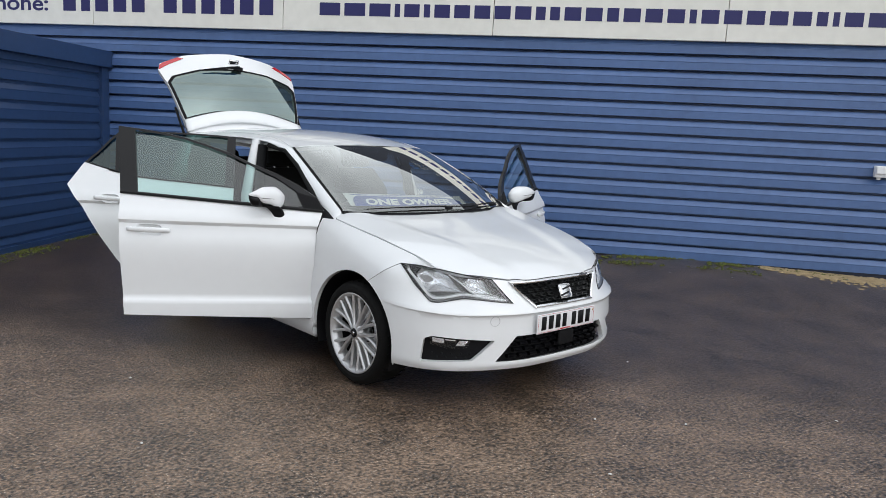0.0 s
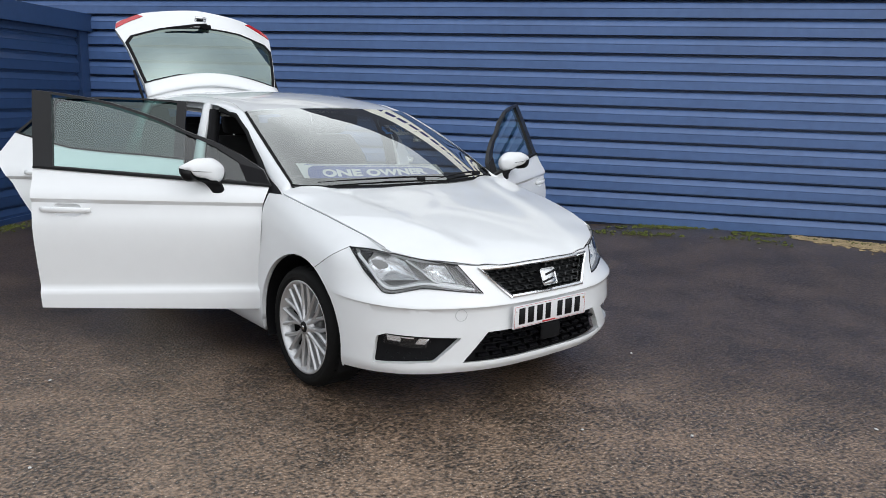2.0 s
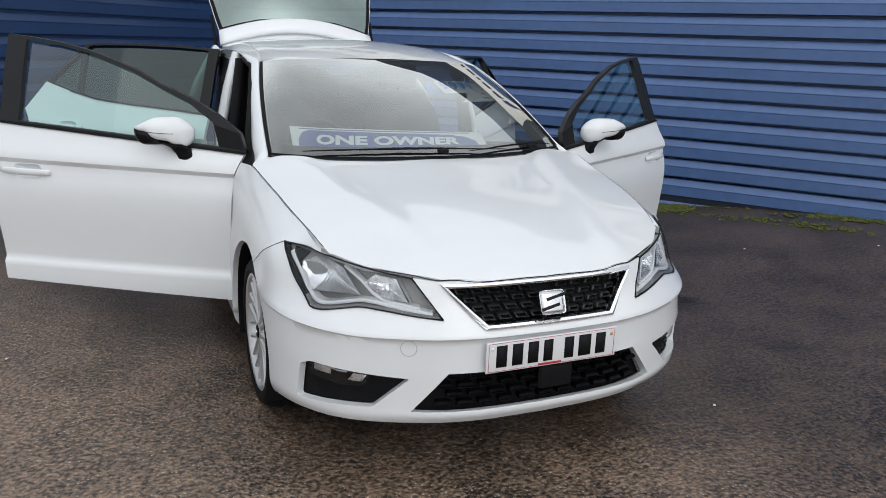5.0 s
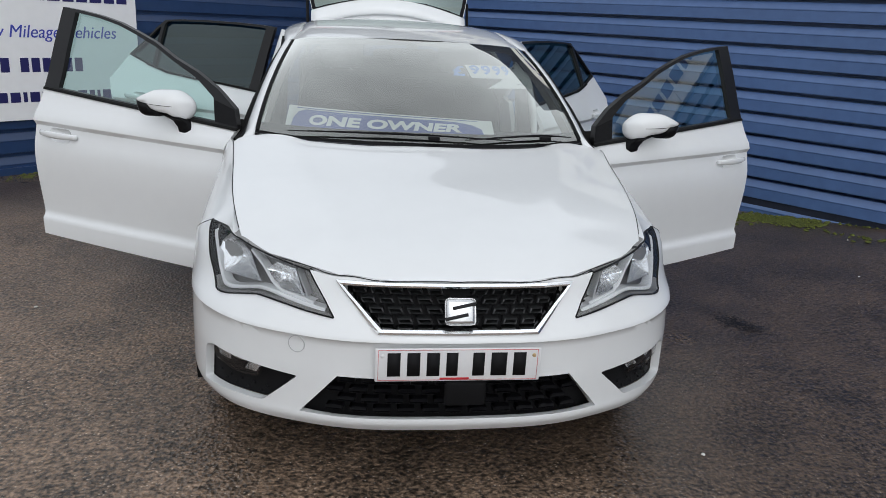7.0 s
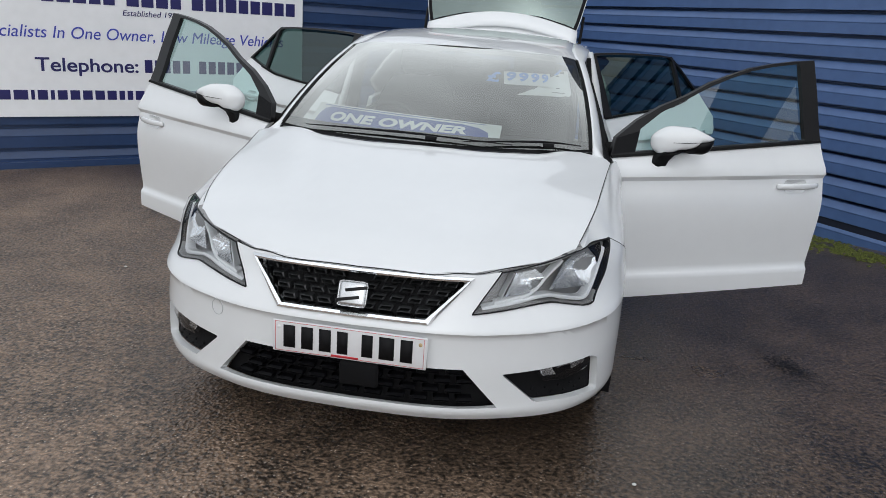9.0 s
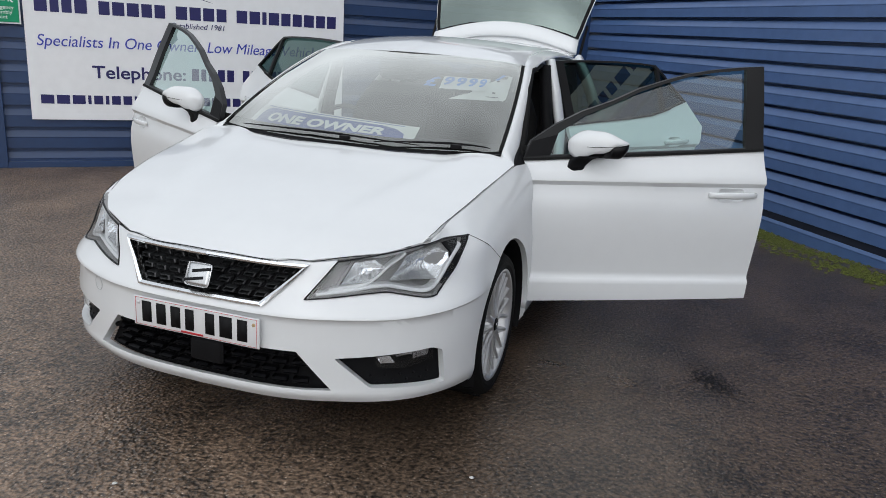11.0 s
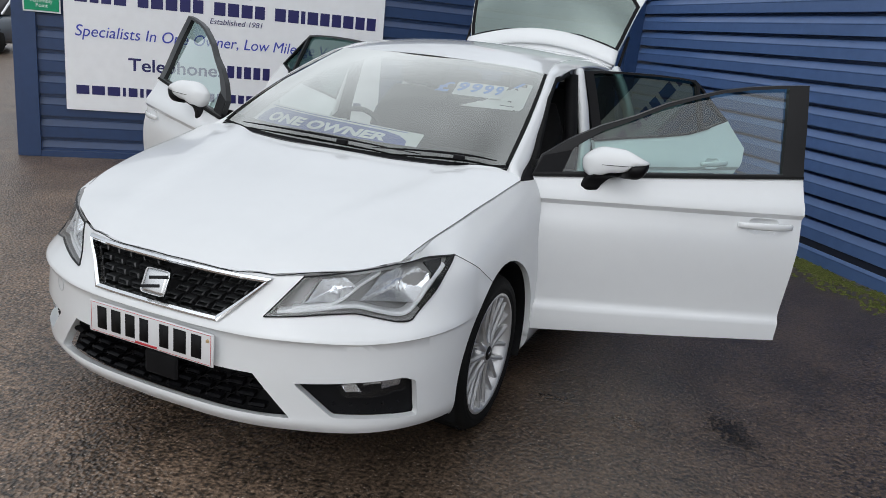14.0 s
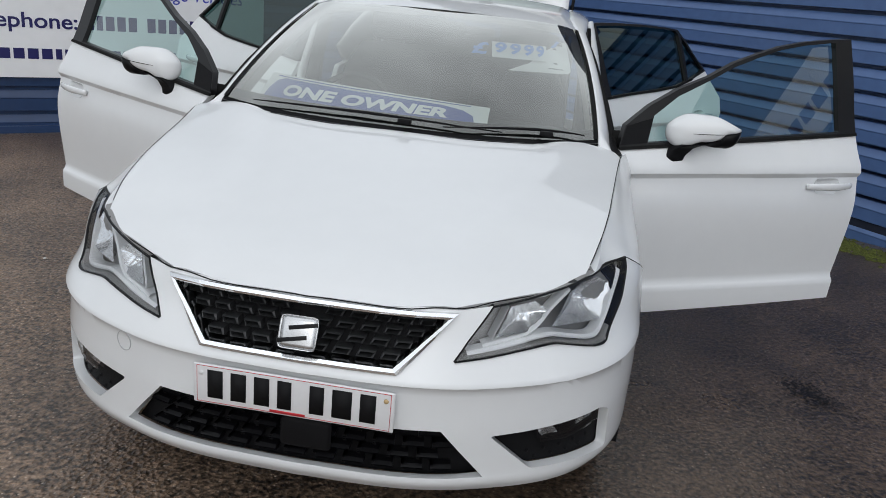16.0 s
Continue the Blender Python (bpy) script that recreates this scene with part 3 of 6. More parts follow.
def hood_z(x, y):
    a = abs(x)
    mid = curve([(-0.76, 0.711), (-0.735, 0.723), (-0.70, 0.746), (-0.65, 0.775), (-0.5, 0.826), (-0.25, 0.886), (0.0, 0.929), (0.28, 0.981), (0.5, 1.008)], y - 0.3 * a * a)
    line = lerp(0.34, 0.60, (y + 0.7) / 1.05)
    return mid - 0.02 * (a / 0.8) ** 2.6 - 0.014 * min(a, 0.28) - 0.055 * max(0.0, a - line) + 0.011 * smooth01(-0.10, 0.0, a - line) + 0.022 * smooth01(-0.5, -0.3, y) * (a / 0.74) ** 2.6


def edge_x(y):
    return curve(HOOD_EDGE, y)


def plan_at(u):
    a = abs(u)
    p, q = catmull(PLAN_KEYS, max(0, a - 0.01)), catmull(PLAN_KEYS, a + 0.01)
    t = (q - p) / np.linalg.norm(q - p)
    x, y = catmull(PLAN_KEYS, a)
    return x, y, t[1], -t[0]


def crease_rise(a):
    """How far the bumper's crease climbs from the nose towards the wheel."""
    return 0.026 * min(1.0, max(0.0, (a - 0.72) / 0.46))


def shell(u, z, deeper=0.0):
    """A point of the outer skin: u runs round the plan from the nose to the tail, z is the height."""
    x, y, nx, ny = plan_at(u)
    a = abs(u)
    k1, k2 = smooth01(0.35, 0.80, a), smooth01(0.86, 1.24, a)
    zc = z - crease_rise(a)
    o = lerp(lerp(curve(FRONT_IN, zc), curve(CORNER_IN, zc), k1), curve(SIDE_IN, z), k2)
    if -0.5 < y < 0.6 and k2 > 0:
        top = hood_z(edge_x(y), y)
        o += k2 * max(0.0, x - 0.004 - curve(SIDE_IN, z) - edge_x(y)) * max(0.0, min(1.0, (z - top + 0.13) / 0.124)) ** 2.2
    o += deeper
    return Vector(((x - nx * o) * (1 if u >= 0 else -1), y - ny * o, z))


def u_of_y(y):
    lo, hi = 0.9, PLAN_KEYS[15][0]
    for _ in range(30):
        mid = (lo + hi) / 2
        lo, hi = (mid, hi) if catmull(PLAN_KEYS, mid)[1] < y else (lo, mid)
    return lo


def seam_u(y, z):
    """Where the skin at height z reaches a given y."""
    lo, hi = 0.7, 2.2
    for _ in range(30):
        mid = (lo + hi) / 2
        lo, hi = (mid, hi) if shell(mid, z).y < y else (lo, mid)
    return lo


def u_of_x(x, z):
    lo, hi = 0.0, 1.25
    for _ in range(30):
        mid = (lo + hi) / 2
        lo, hi = (mid, hi) if shell(mid, z).x < x else (lo, mid)
    return lo


def both(poly):
    """A polygon given for one half, closed over the middle."""
    return poly + [(-u, z) for u, z in reversed(poly)]


def other(poly):
    return [(-u, z) for u, z in reversed(poly)]


def rounded(poly, r, n=4):
    """Rounds a polygon's corners."""
    out = []
    m = len(poly)
    for i, p in enumerate(poly):
        a, b = Vector(poly[i - 1]), Vector(poly[(i + 1) % m])
        p = Vector(p)
        da, db = (a - p), (b - p)
        ra, rb = min(r, da.length * 0.4), min(r, db.length * 0.4)
        s, e = p + da.normalized() * ra, p + db.normalized() * rb
        for k in range(n + 1):
            t = k / n
            q = (1 - t) ** 2 * s + 2 * t * (1 - t) * p + t * t * e
            out.append((q.x, q.y))
    return out


car = tagged(new("car"), "white hatchback with all doors and tailgate open, parked on asphalt", "car", kind="thing")

# outlines on the skin
GR = [(u_of_x(0.252, 0.58), 0.58), (u_of_x(0.376, 0.716), 0.716)]
LG = [(u_of_x(0.492, 0.288), 0.288), (u_of_x(0.374, 0.427), 0.427)]
FOG = [(u_of_x(0.497, 0.408), 0.408), (u_of_x(0.785, 0.432), 0.432), (u_of_x(0.812, 0.415), 0.415), (u_of_x(0.822, 0.286), 0.286), (u_of_x(0.612, 0.298), 0.298)]
FOG = rounded(FOG, 0.012, 3)
HL_BOTTOM = [(0.398, 0.609), (0.492, 0.617), (0.631, 0.630), (0.689, 0.633), (0.740, 0.626), (0.802, 0.616), (0.850, 0.610)]
HL_SIDE = [(0.882, 0.611), (0.908, 0.625), (0.930, 0.640), (0.995, 0.688), (1.069, 0.752)]
HL_OUT = (1.133, 0.793)
HL_TOP = [(0.995, 0.790), (0.857, 0.781), (0.69, 0.758), (0.516, 0.733)]
HL = HL_BOTTOM + HL_SIDE + [HL_OUT] + HL_TOP


def arch(y0, r, a0, a1, n=14):
    return [(u_of_y(y0 + r * math.cos(radians(lerp(a0, a1, k / n)))), 0.312 + r * math.sin(radians(lerp(a0, a1, k / n)))) for k in range(n + 1)]


ARCH = arch(0.075, 0.385, 194, 114, 14)
bumper_half = [(0, 0.236), (u_of_x(0.5, 0.24), 0.238), (ARCH[0][0] - 0.02, 0.236)] + ARCH + [HL_OUT] + HL_SIDE[::-1] + HL_BOTTOM[::-1] + [HL_TOP[-1], (GR[1][0] + 0.012, 0.724), (0, 0.735)]
bumper = part("bumper", cut_panel(both(bumper_half), [both([(0, 0.58)] + GR + [(0, 0.716)]), both([(0, 0.288)] + LG + [(0, 0.427)]), FOG, other(FOG)], 0.035, shell, 0.03, [((-1.2, z), (1.2, z)) for z in (0.262, 0.275, 0.30)] + [((sg * a, z + crease_rise(a)), (sg * b, z + crease_rise(b)), *flag) for z, flag in ((0.544, ()), (0.565, ()), (0.552, (True,))) for sg in (1, -1) for a, b in ((0.0, 0.72), (0.72, 1.18), (1.18, 1.28))]), WHITE, car, "glossy white painted front bumper")

# the tow-eye cover is a thin ring seam in the bumper skin
bm = bmesh.new()
tow_u, tow_z = -u_of_x(0.5, 0.516), 0.516
loft([[shell(tow_u + r * math.cos(2 * math.pi * k / 28), tow_z + r * math.sin(2 * math.pi * k / 28), -d) for k in range(28)] for r, d in ((0.0285, 0.0), (0.028, 0.0022), (0.0265, 0.0022), (0.026, 0.0004))], True, bm)
part("tow_eye_cover", bm, material("seam_grey", (0.45, 0.46, 0.47), rough=0.5), car, "round tow-eye cover seam")

# grille: chrome surround, black recess, staggered rows of hollow bars
def ring_strip(poly_out, poly_in, name, mat, lift, parent, label):
    n = len(poly_out)
    bm = bmesh.new()
    rows = []
    for poly, d in ((poly_out, 0.012), (poly_out, -lift), ([(lerp(a[0], b[0], 0.5), lerp(a[1], b[1], 0.5)) for a, b in zip(poly_out, poly_in)], -lift * 1.5), (poly_in, -lift), (poly_in, 0.03)):
        rows.append([shell(u, z, d) for u, z in poly])
    loft(rows, True, bm)
    bmesh.ops.recalc_face_normals(bm, faces=bm.faces[:])
    return part(name, bm, mat, parent, label, smooth=False)


def dense(poly, n=8):
    out = []
    for a, b in zip(poly, poly[1:] + poly[:1]):
        out += [(lerp(a[0], b[0], k / n), lerp(a[1], b[1], k / n)) for k in range(n)]
    return out


gb, gt = GR[0][0], GR[1][0]
surround_out = dense([(-gb, 0.578), (gb, 0.578), (gt + 0.004, 0.719), (-gt - 0.004, 0.719)])
surround_in = dense([(-gb + 0.011, 0.591), (gb - 0.011, 0.591), (gt - 0.024, 0.706), (-gt + 0.024, 0.706)])
ring_strip(surround_out, surround_in, "grille_surround", CHROME, 0.010, car, "polished chrome grille surround")
part("grille_recess", cut_panel(both([(0, 0.57), (gb + 0.01, 0.57), (gt + 0.01, 0.725), (0, 0.725)]), [], 0.05, lambda u, z: shell(u, z, 0.045), 0.0), BLACK_MATT, car, "black grille backing")


def mesh_rows(name, z0, z1, rows, half_at, pitch, deep, label):
    """Staggered hollow bars over a recess."""
    for r in range(rows):
        z = lerp(z0, z1, (r + 0.5) / rows)
        hgt = (z1 - z0) / rows * 0.50
        w = pitch * 0.72
        k0 = int(half_at(z) / pitch) + 1
        for k in range(-k0, k0 + 1):
            u = (k + 0.5 * (r % 2)) * pitch
            if abs(u) + w / 2 > half_at(z):
                continue
            bm = bmesh.new()
            p = lambda a, b, d: shell(a, b, d)
            for (ua, ub, za, zb, da, db) in ((u - w / 2, u + w / 2, z + hgt * 0.12, z + hgt * 0.5, 0.010, 0.020), (u - w / 2, u + w / 2, z - hgt * 0.5, z - hgt * 0.12, 0.020, 0.010), (u - w / 2, u - w / 2 + 0.008, z - hgt * 0.5, z + hgt * 0.5, 0.014, 0.014)):
                pts = [p(ua, za, da), p(ub, za, da), p(ub, zb, db), p(ua, zb, db)]
                bk = [p(ua, za, 0.044), p(ub, za, 0.044), p(ub, zb, 0.044), p(ua, zb, 0.044)]
                f, g = [bm.verts.new(q) for q in pts], [bm.verts.new(q) for q in bk]
                bm.faces.new(f)
                for i in range(4):
                    bm.faces.new((f[i], g[i], g[(i + 1) % 4], f[(i + 1) % 4]))
            bmesh.ops.recalc_face_normals(bm, faces=bm.faces[:])
            part(name, bm, BLACK_GLOSS, car, smooth=False)




def grille_cell(u, z, wide, high, lean, name, deep):
    """A hollow slanted cell: a rim of four thin walls round an opening."""
    bm = bmesh.new()
    rim = 0.0030
    outer_q = [(u - wide, z - high), (u + wide, z - high), (u + wide + lean, z + high), (u - wide + lean, z + high)]
    inner_q = [(u - wide + rim * 1.6, z - high + rim), (u + wide - rim * 1.6, z - high + rim), (u + wide + lean - rim * 1.6, z + high - rim * 0.7), (u - wide + lean + rim * 1.6, z + high - rim * 0.7)]
    rings = [[bm.verts.new(shell(a_, b_, d)) for a_, b_ in q] for q, d in ((outer_q, deep), (outer_q, 0.015), (inner_q, 0.011), (inner_q, deep))]
    for ra, rb in zip(rings, rings[1:]):
        for i in range(4):
            bm.faces.new((ra[i], ra[(i + 1) % 4], rb[(i + 1) % 4], rb[i]))
    bmesh.ops.recalc_face_normals(bm, faces=bm.faces[:])
    return part(name, bm, GRILLE_BLACK, car, smooth=False)


def grille_half(z):
    return lerp(gb - 0.012, gt - 0.026, (z - 0.588) / 0.12)


for r in range(4):
    z_row = 0.6055 + 0.0272 * r
    for sgn in (1, -1):
        k = 0
        while grille_half(z_row) - 0.034 - 0.0625 * k > 0.026:
            grille_cell(sgn * (grille_half(z_row) - 0.034 - 0.0625 * k), z_row, 0.0225, 0.0074, sgn * 0.007, "grille_cell", 0.044)
            k += 1
lb, lt = LG[0][0], LG[1][0]
part("lower_grille_recess", cut_panel(both([(0, 0.27), (lb + 0.015, 0.27), (lt + 0.015, 0.44), (0, 0.44)]), [], 0.06, lambda u, z: shell(u, z, 0.05), 0.0), BLACK_MATT, car, "black lower grille backing")
mesh_rows("lower_grille_bar", 0.292, 0.424, 4, lambda z: lerp(lb - 0.008, lt - 0.005, (z - 0.288) / 0.139), 0.078, 0.02, "")
part("radar_cover", box_bm(0.135, 0.02, 0.085, (0.03, -0.790, 0.372), 0.012), BLACK_MATT, car, "black square sensor cover in the lower grille")

# badge: a chrome shield with slanted bars
badge = part("badge", box_bm(0.096, 0.014, 0.084, (0, -0.785, 0.648), 0.014, turn=None), BADGE, car, "chrome emblem shield on the grille")
badge.data.transform(Matrix.Translation((0, -0.785, 0.648)) @ Matrix.Rotation(radians(-24), 4, "X") @ Matrix.Translation((0, 0.785, -0.648)))
for dz, dx in ((0.017, 0.012), (-0.017, -0.012)):
    bm = box_bm(0.074, 0.004, 0.0105, (dx, -0.008, dz), 0.001, turn=Matrix.Rotation(radians(-12), 4, "Y"))
    bmesh.ops.transform(bm, matrix=Matrix.Translation((0, -0.785, 0.648)) @ Matrix.Rotation(radians(-24), 4, "X"), verts=bm.verts)
    part("emblem_groove", bm, BLACK_GLOSS, badge)

# number plate
plate = part("number_plate", box_bm(0.520, 0.006, 0.111, (0, 0, 0), 0.004), PLATE_WHITE, car, "white front number plate with a thin red border")
plate.matrix_local = pose(0, -0.8135, 0.484, 0, 0, 0)
x = -0.222
for w, gap in ((0.040, 0.021), (0.040, 0.021), (0.040, 0.021), (0.036, 0.047), (0.037, 0.021), (0.050, 0.021), (0.040, 0)):
    part("character_bar", box_bm(w, 0.0012, 0.078, (x + w / 2, -0.0038, 0.002), 0.0), INK_BLACK, plate)
    x += w + gap
for sx, sz, px, pz in ((0.50, 0.0012, 0, 0.0505), (0.50, 0.0012, 0, -0.0505), (0.0012, 0.101, 0.25, 0), (0.0012, 0.101, -0.25, 0)):
    part("border_line", box_bm(sx, 0.0008, sz, (px, -0.0034, pz)), INK_RED, plate)
part("dealer_bar", box_bm(0.092, 0.0008, 0.006, (-0.012, -0.0038, -0.0462)), INK_RED, plate)
for px in (-0.238, 0.238):
    bm = revolve([(0.0, 0.003), (0.0055, 0.003), (0.0065, 0.0)], 12)
    bmesh.ops.transform(bm, matrix=Matrix.Translation((px, -0.0034, 0.031)) @ Matrix.Rotation(radians(-90), 4, "Z"), verts=bm.verts)
    part("screw_cap", bm, material("yellowed_screw_cap", (0.5, 0.36, 0.18), rough=0.4) if px > 0 else PLATE_WHITE, plate)

# fog lamp recesses
for sgn, poly in ((1, FOG), (-1, other(FOG))):
    fog = part("fog_recess", cut_panel(poly, [], 0.04, lambda u, z: shell(u, z, 0.034), 0.0), BLACK_MATT, car, "black textured fog lamp recess")
    a, b = u_of_x(0.497, 0.408), u_of_x(0.812, 0.415)
    flat = lambda pts: [(sgn * lerp(a, b, f), z) for f, z in pts][::sgn]
    lamp_poly = flat([(0.40, 0.366), (0.62, 0.362), (0.92, 0.384), (0.925, 0.424), (0.34, 0.407)])
    part("fog_lamp_shelf", cut_panel(lamp_poly, [], 0.05, lambda u, z: shell(u, z, 0.030), 0.0), BLACK_GLOSS, fog)
    for pts, text in (([(0.72, 0.388), (0.885, 0.396), (0.890, 0.420), (0.72, 0.413)], "mirrored fog lamp reflector"), ([(0.42, 0.378), (0.55, 0.378), (0.50, 0.406), (0.38, 0.403)], "mirrored fog lamp side reflector"), ([(0.56, 0.402), (0.71, 0.407), (0.71, 0.413), (0.56, 0.409)], "")):
        part("fog_reflector", cut_panel(flat(pts), [], 0.012, lambda u, z: shell(u, z, 0.024 + 0.003 * math.sin(u * 600)), 0.005), REFLECTOR, fog, text, smooth=False)
    part("fog_lens", cut_panel(lamp_poly, [], 0.05, lambda u, z: shell(u, z, 0.012), 0.006), LENS, fog, "clear fog lamp lens")
    for k in range(10):
        un, zn = lerp(a, b, 0.26 + 0.07 * k), 0.300 + 0.022 * (k % 2) + 0.008
        bm = bmesh.new()
        bmesh.ops.create_icosphere(bm, subdivisions=1, radius=0.006, matrix=Matrix.Translation(shell(sgn * un, zn, 0.034)))
        part("texture_bead", bm, BLACK_MATT, fog)

# headlights
GUIDE = [(0.436, 0.620), (0.578, 0.638), (0.66, 0.648), (0.695, 0.649), (0.749, 0.641), (0.808, 0.631), (0.855, 0.626), (0.885, 0.630), (0.930, 0.654), (0.996, 0.710), (1.079, 0.766)]
DIVIDER = [(0.483, 0.634), (0.563, 0.646), (0.620, 0.655), (0.655, 0.671), (0.706, 0.707), (0.79, 0.751)]
BOWLS = [([(0.525, 0.650), (0.572, 0.722), (0.655, 0.732), (0.700, 0.705), (0.640, 0.661)], 0.030), ([(0.708, 0.664), (0.793, 0.742), (0.860, 0.762), (0.960, 0.762), (1.010, 0.740), (0.985, 0.695), (0.925, 0.655), (0.817, 0.662)], 0.040)]


def along(points, n):
    """Even steps along a polyline."""
    acc = [0.0]
    for p, q in zip(points, points[1:]):
        acc.append(acc[-1] + math.hypot(q[0] - p[0], q[1] - p[1]))
    keys = [(d, *p) for d, p in zip(acc, points)]
    return [tuple(catmull(keys, acc[-1] * k / n)) for k in range(n + 1)]


def build_headlight(sgn):
    poly = HL if sgn > 0 else other(HL)

    def rod(points, wide, deep, name, mat, parent, text=""):
        """A flat-topped strip laid along a line behind the lens."""
        pts = along(points, 40)
        rws = [[], [], [], [], []]
        for i, (u, z) in enumerate(pts):
            a, c = pts[max(0, i - 1)], pts[min(len(pts) - 1, i + 1)]
            ln = math.hypot(c[0] - a[0], c[1] - a[1])
            nu, nz = -(c[1] - a[1]) / ln * wide, (c[0] - a[0]) / ln * wide
            for row, (k, d) in zip(rws, ((-1, deep + 0.03), (-1, deep), (0, deep - 0.004), (1, deep), (1, deep + 0.03))):
                row.append(shell(sgn * (u + nu * k), z + nz * k, d))
        bm = loft(rws)
        bmesh.ops.recalc_face_normals(bm, faces=bm.faces[:])
        return part(name, bm, mat, parent, text, smooth=False)
    housing = part("headlight", cut_panel(poly, [], 0.03, lambda u, z: shell(u, z, 0.062 - 0.040 * smooth01(0.88, 1.02, abs(u))), 0.0), LAMP_GREY, car, "clear headlight with grey housing and mirrored reflectors")
    ring = dense(poly, 4)
    wall = loft([[shell(u, z, d * (1 - 0.64 * smooth01(0.88, 1.02, abs(u)))) for u, z in ring] for d in (0.001, 0.066)], True)
    part("housing_edge", wall, LAMP_GREY, housing)
    part("lens", cut_panel(poly, [], 0.035, lambda u, z: shell(u, z, -0.001), 0.0), LENS, housing, "clear outer lens")
    rod([(u, z - 0.003) for u, z in [HL_OUT] + HL_TOP], 0.0020, -0.0005, "top_seal", BLACK_GLOSS, housing)
    rod([HL_TOP[-1], HL_BOTTOM[0]], 0.0025, 0.0, "inner_seal", BLACK_GLOSS, housing)
    rod([(u, z + 0.003) for u, z in HL_BOTTOM + HL_SIDE[:3]], 0.003, 0.004, "lower_trim", LAMP_GREY, housing)
    rod([(u, z - 0.0005) for u, z in HL_BOTTOM + HL_SIDE + [HL_OUT]], 0.0013, -0.0012, "edge_seal", BLACK_GLOSS, housing)
    rod(GUIDE, 0.0056, 0.014, "light_guide", GUIDE_WHITE, housing, "bright white light guide")
    rod(DIVIDER, 0.0042, 0.018, "divider", GUIDE_WHITE, housing, "chrome divider between the reflectors")
    rod([(0.513, 0.646), (0.567, 0.722)], 0.0025, 0.022, "divider", SATIN, housing)
    part("corner_blank", cut_panel([(sgn * u, z) for u, z in ((0.998, 0.716), (1.066, 0.764), (1.084, 0.782), (0.998, 0.774), (1.016, 0.742))][::sgn], [], 0.02, lambda u, z: shell(u, z, 0.015), 0.006), BLACK_GLOSS, housing)
    for edge, deep in BOWLS:
        cu_, cz_ = sum(p[0] for p in edge) / len(edge), sum(p[1] for p in edge) / len(edge)
        rim = dense(edge, 9)
        n = len(rim)
        rows = []
        for k in range(10):
            r = 1 - k / 11
            row = []
            for i, (u, z) in enumerate(rim):
                flute = 0.0022 * math.sin((u - cu_) * r * 330) if 0.3 < r < 0.92 else 0.0
                row.append(shell(sgn * lerp(cu_, u, r), lerp(cz_ - 0.004, z, r), 0.020 + deep * (1 - r * r) + flute))
            rows.append(row)
        bm = loft(rows, True)
        bm.faces.new(bm.verts[len(bm.verts) - n:])
        bmesh.ops.recalc_face_normals(bm, faces=bm.faces[:])
        part("reflector", bm, REFLECTOR, housing, "mirrored fluted reflector bowl")
        bm = bmesh.new()
        bmesh.ops.create_uvsphere(bm, u_segments=14, v_segments=8, radius=0.0065, matrix=Matrix.Translation(shell(sgn * cu_, cz_ - 0.004, 0.014 + deep)))
        part("bulb", bm, CHROME, housing)


build_headlight(1), build_headlight(-1)

# bonnet
side_edge = [(edge_x(y), y) for y in (-0.44, -0.37, -0.3, -0.15, 0.0, 0.15, 0.3, 0.36)]
hood_half = [(0, -0.729), (0.2, -0.717), (0.372, -0.684), (0.465, -0.633), (0.597, -0.549), (0.686, -0.455)] + side_edge + [(0.80, 0.395), (0.735, 0.45), (0.5, 0.350), (0.25, 0.296), (0, 0.281)]
part("bonnet", cut_panel([(x, y) for x, y in hood_half] + [(-x, y) for x, y in reversed(hood_half)], [], 0.04, lambda x, y: Vector((x, y, hood_z(x, y))), 0.022), WHITE, car, "glossy white bonnet with two raised creases")

# front wings
wing = ARCH[::-1][:1] + [HL_OUT] + HL_TOP[:2]
wing += [(seam_u(y, hood_z(edge_x(y), y) - 0.004), hood_z(edge_x(y), y) - 0.004) for y in (-0.42, -0.38, -0.3, -0.2, -0.1, 0.0, 0.1, 0.2, 0.3, 0.37)]
wing += [(u_of_y(0.474), 0.958), (u_of_y(0.492), 0.60), (u_of_y(0.496), 0.275)] + arch(0.075, 0.385, -6, 114, 18)[:-1]
for sgn in (1, -1):
    part("front_wing", cut_panel(wing if sgn > 0 else other(wing), [], 0.035, shell, 0.025, relax=8), WHITE, car, "white front wing over the wheel")

# dark shut lines: along the bonnet, and between bumper and wing
def gap_line(points, wide, across):
    """A thin dark strip that follows a line of points."""
    bm = bmesh.new()
    loft([[Vector(p) - Vector(d) * wide for p, d in zip(points, across)], [Vector(p) + Vector(d) * wide for p, d in zip(points, across)]], bm=bm)
    bmesh.ops.recalc_face_normals(bm, faces=bm.faces[:])
    return part("panel_gap", bm, SEAM, car)


for sgn in (1, -1):
    ys = [lerp(-0.405, 0.37, k / 40) for k in range(41)]
    gap_line([(sgn * edge_x(y), y, hood_z(edge_x(y), y) + 0.0010) for y in ys], 0.0014, [(1, 0, -0.25 * sgn) for y in ys])
    ua, ub = HL_OUT, ARCH[-1]
    gap_line([shell(sgn * lerp(ua[0], ub[0], k / 16), lerp(ua[1], ub[1], k / 16), -0.0008) for k in range(17)], 0.0013, [(0, 0.3, 0.9)] * 17)
nose = [catmull([(i / 5, *q) for i, q in enumerate([(0, -0.729), (0.2, -0.717), (0.372, -0.684), (0.465, -0.633), (0.597, -0.549), (0.686, -0.455)])], k / 30) for k in range(28)]
nose = [(-x, y) for x, y in nose[:0:-1]] + [(x, y) for x, y in nose]
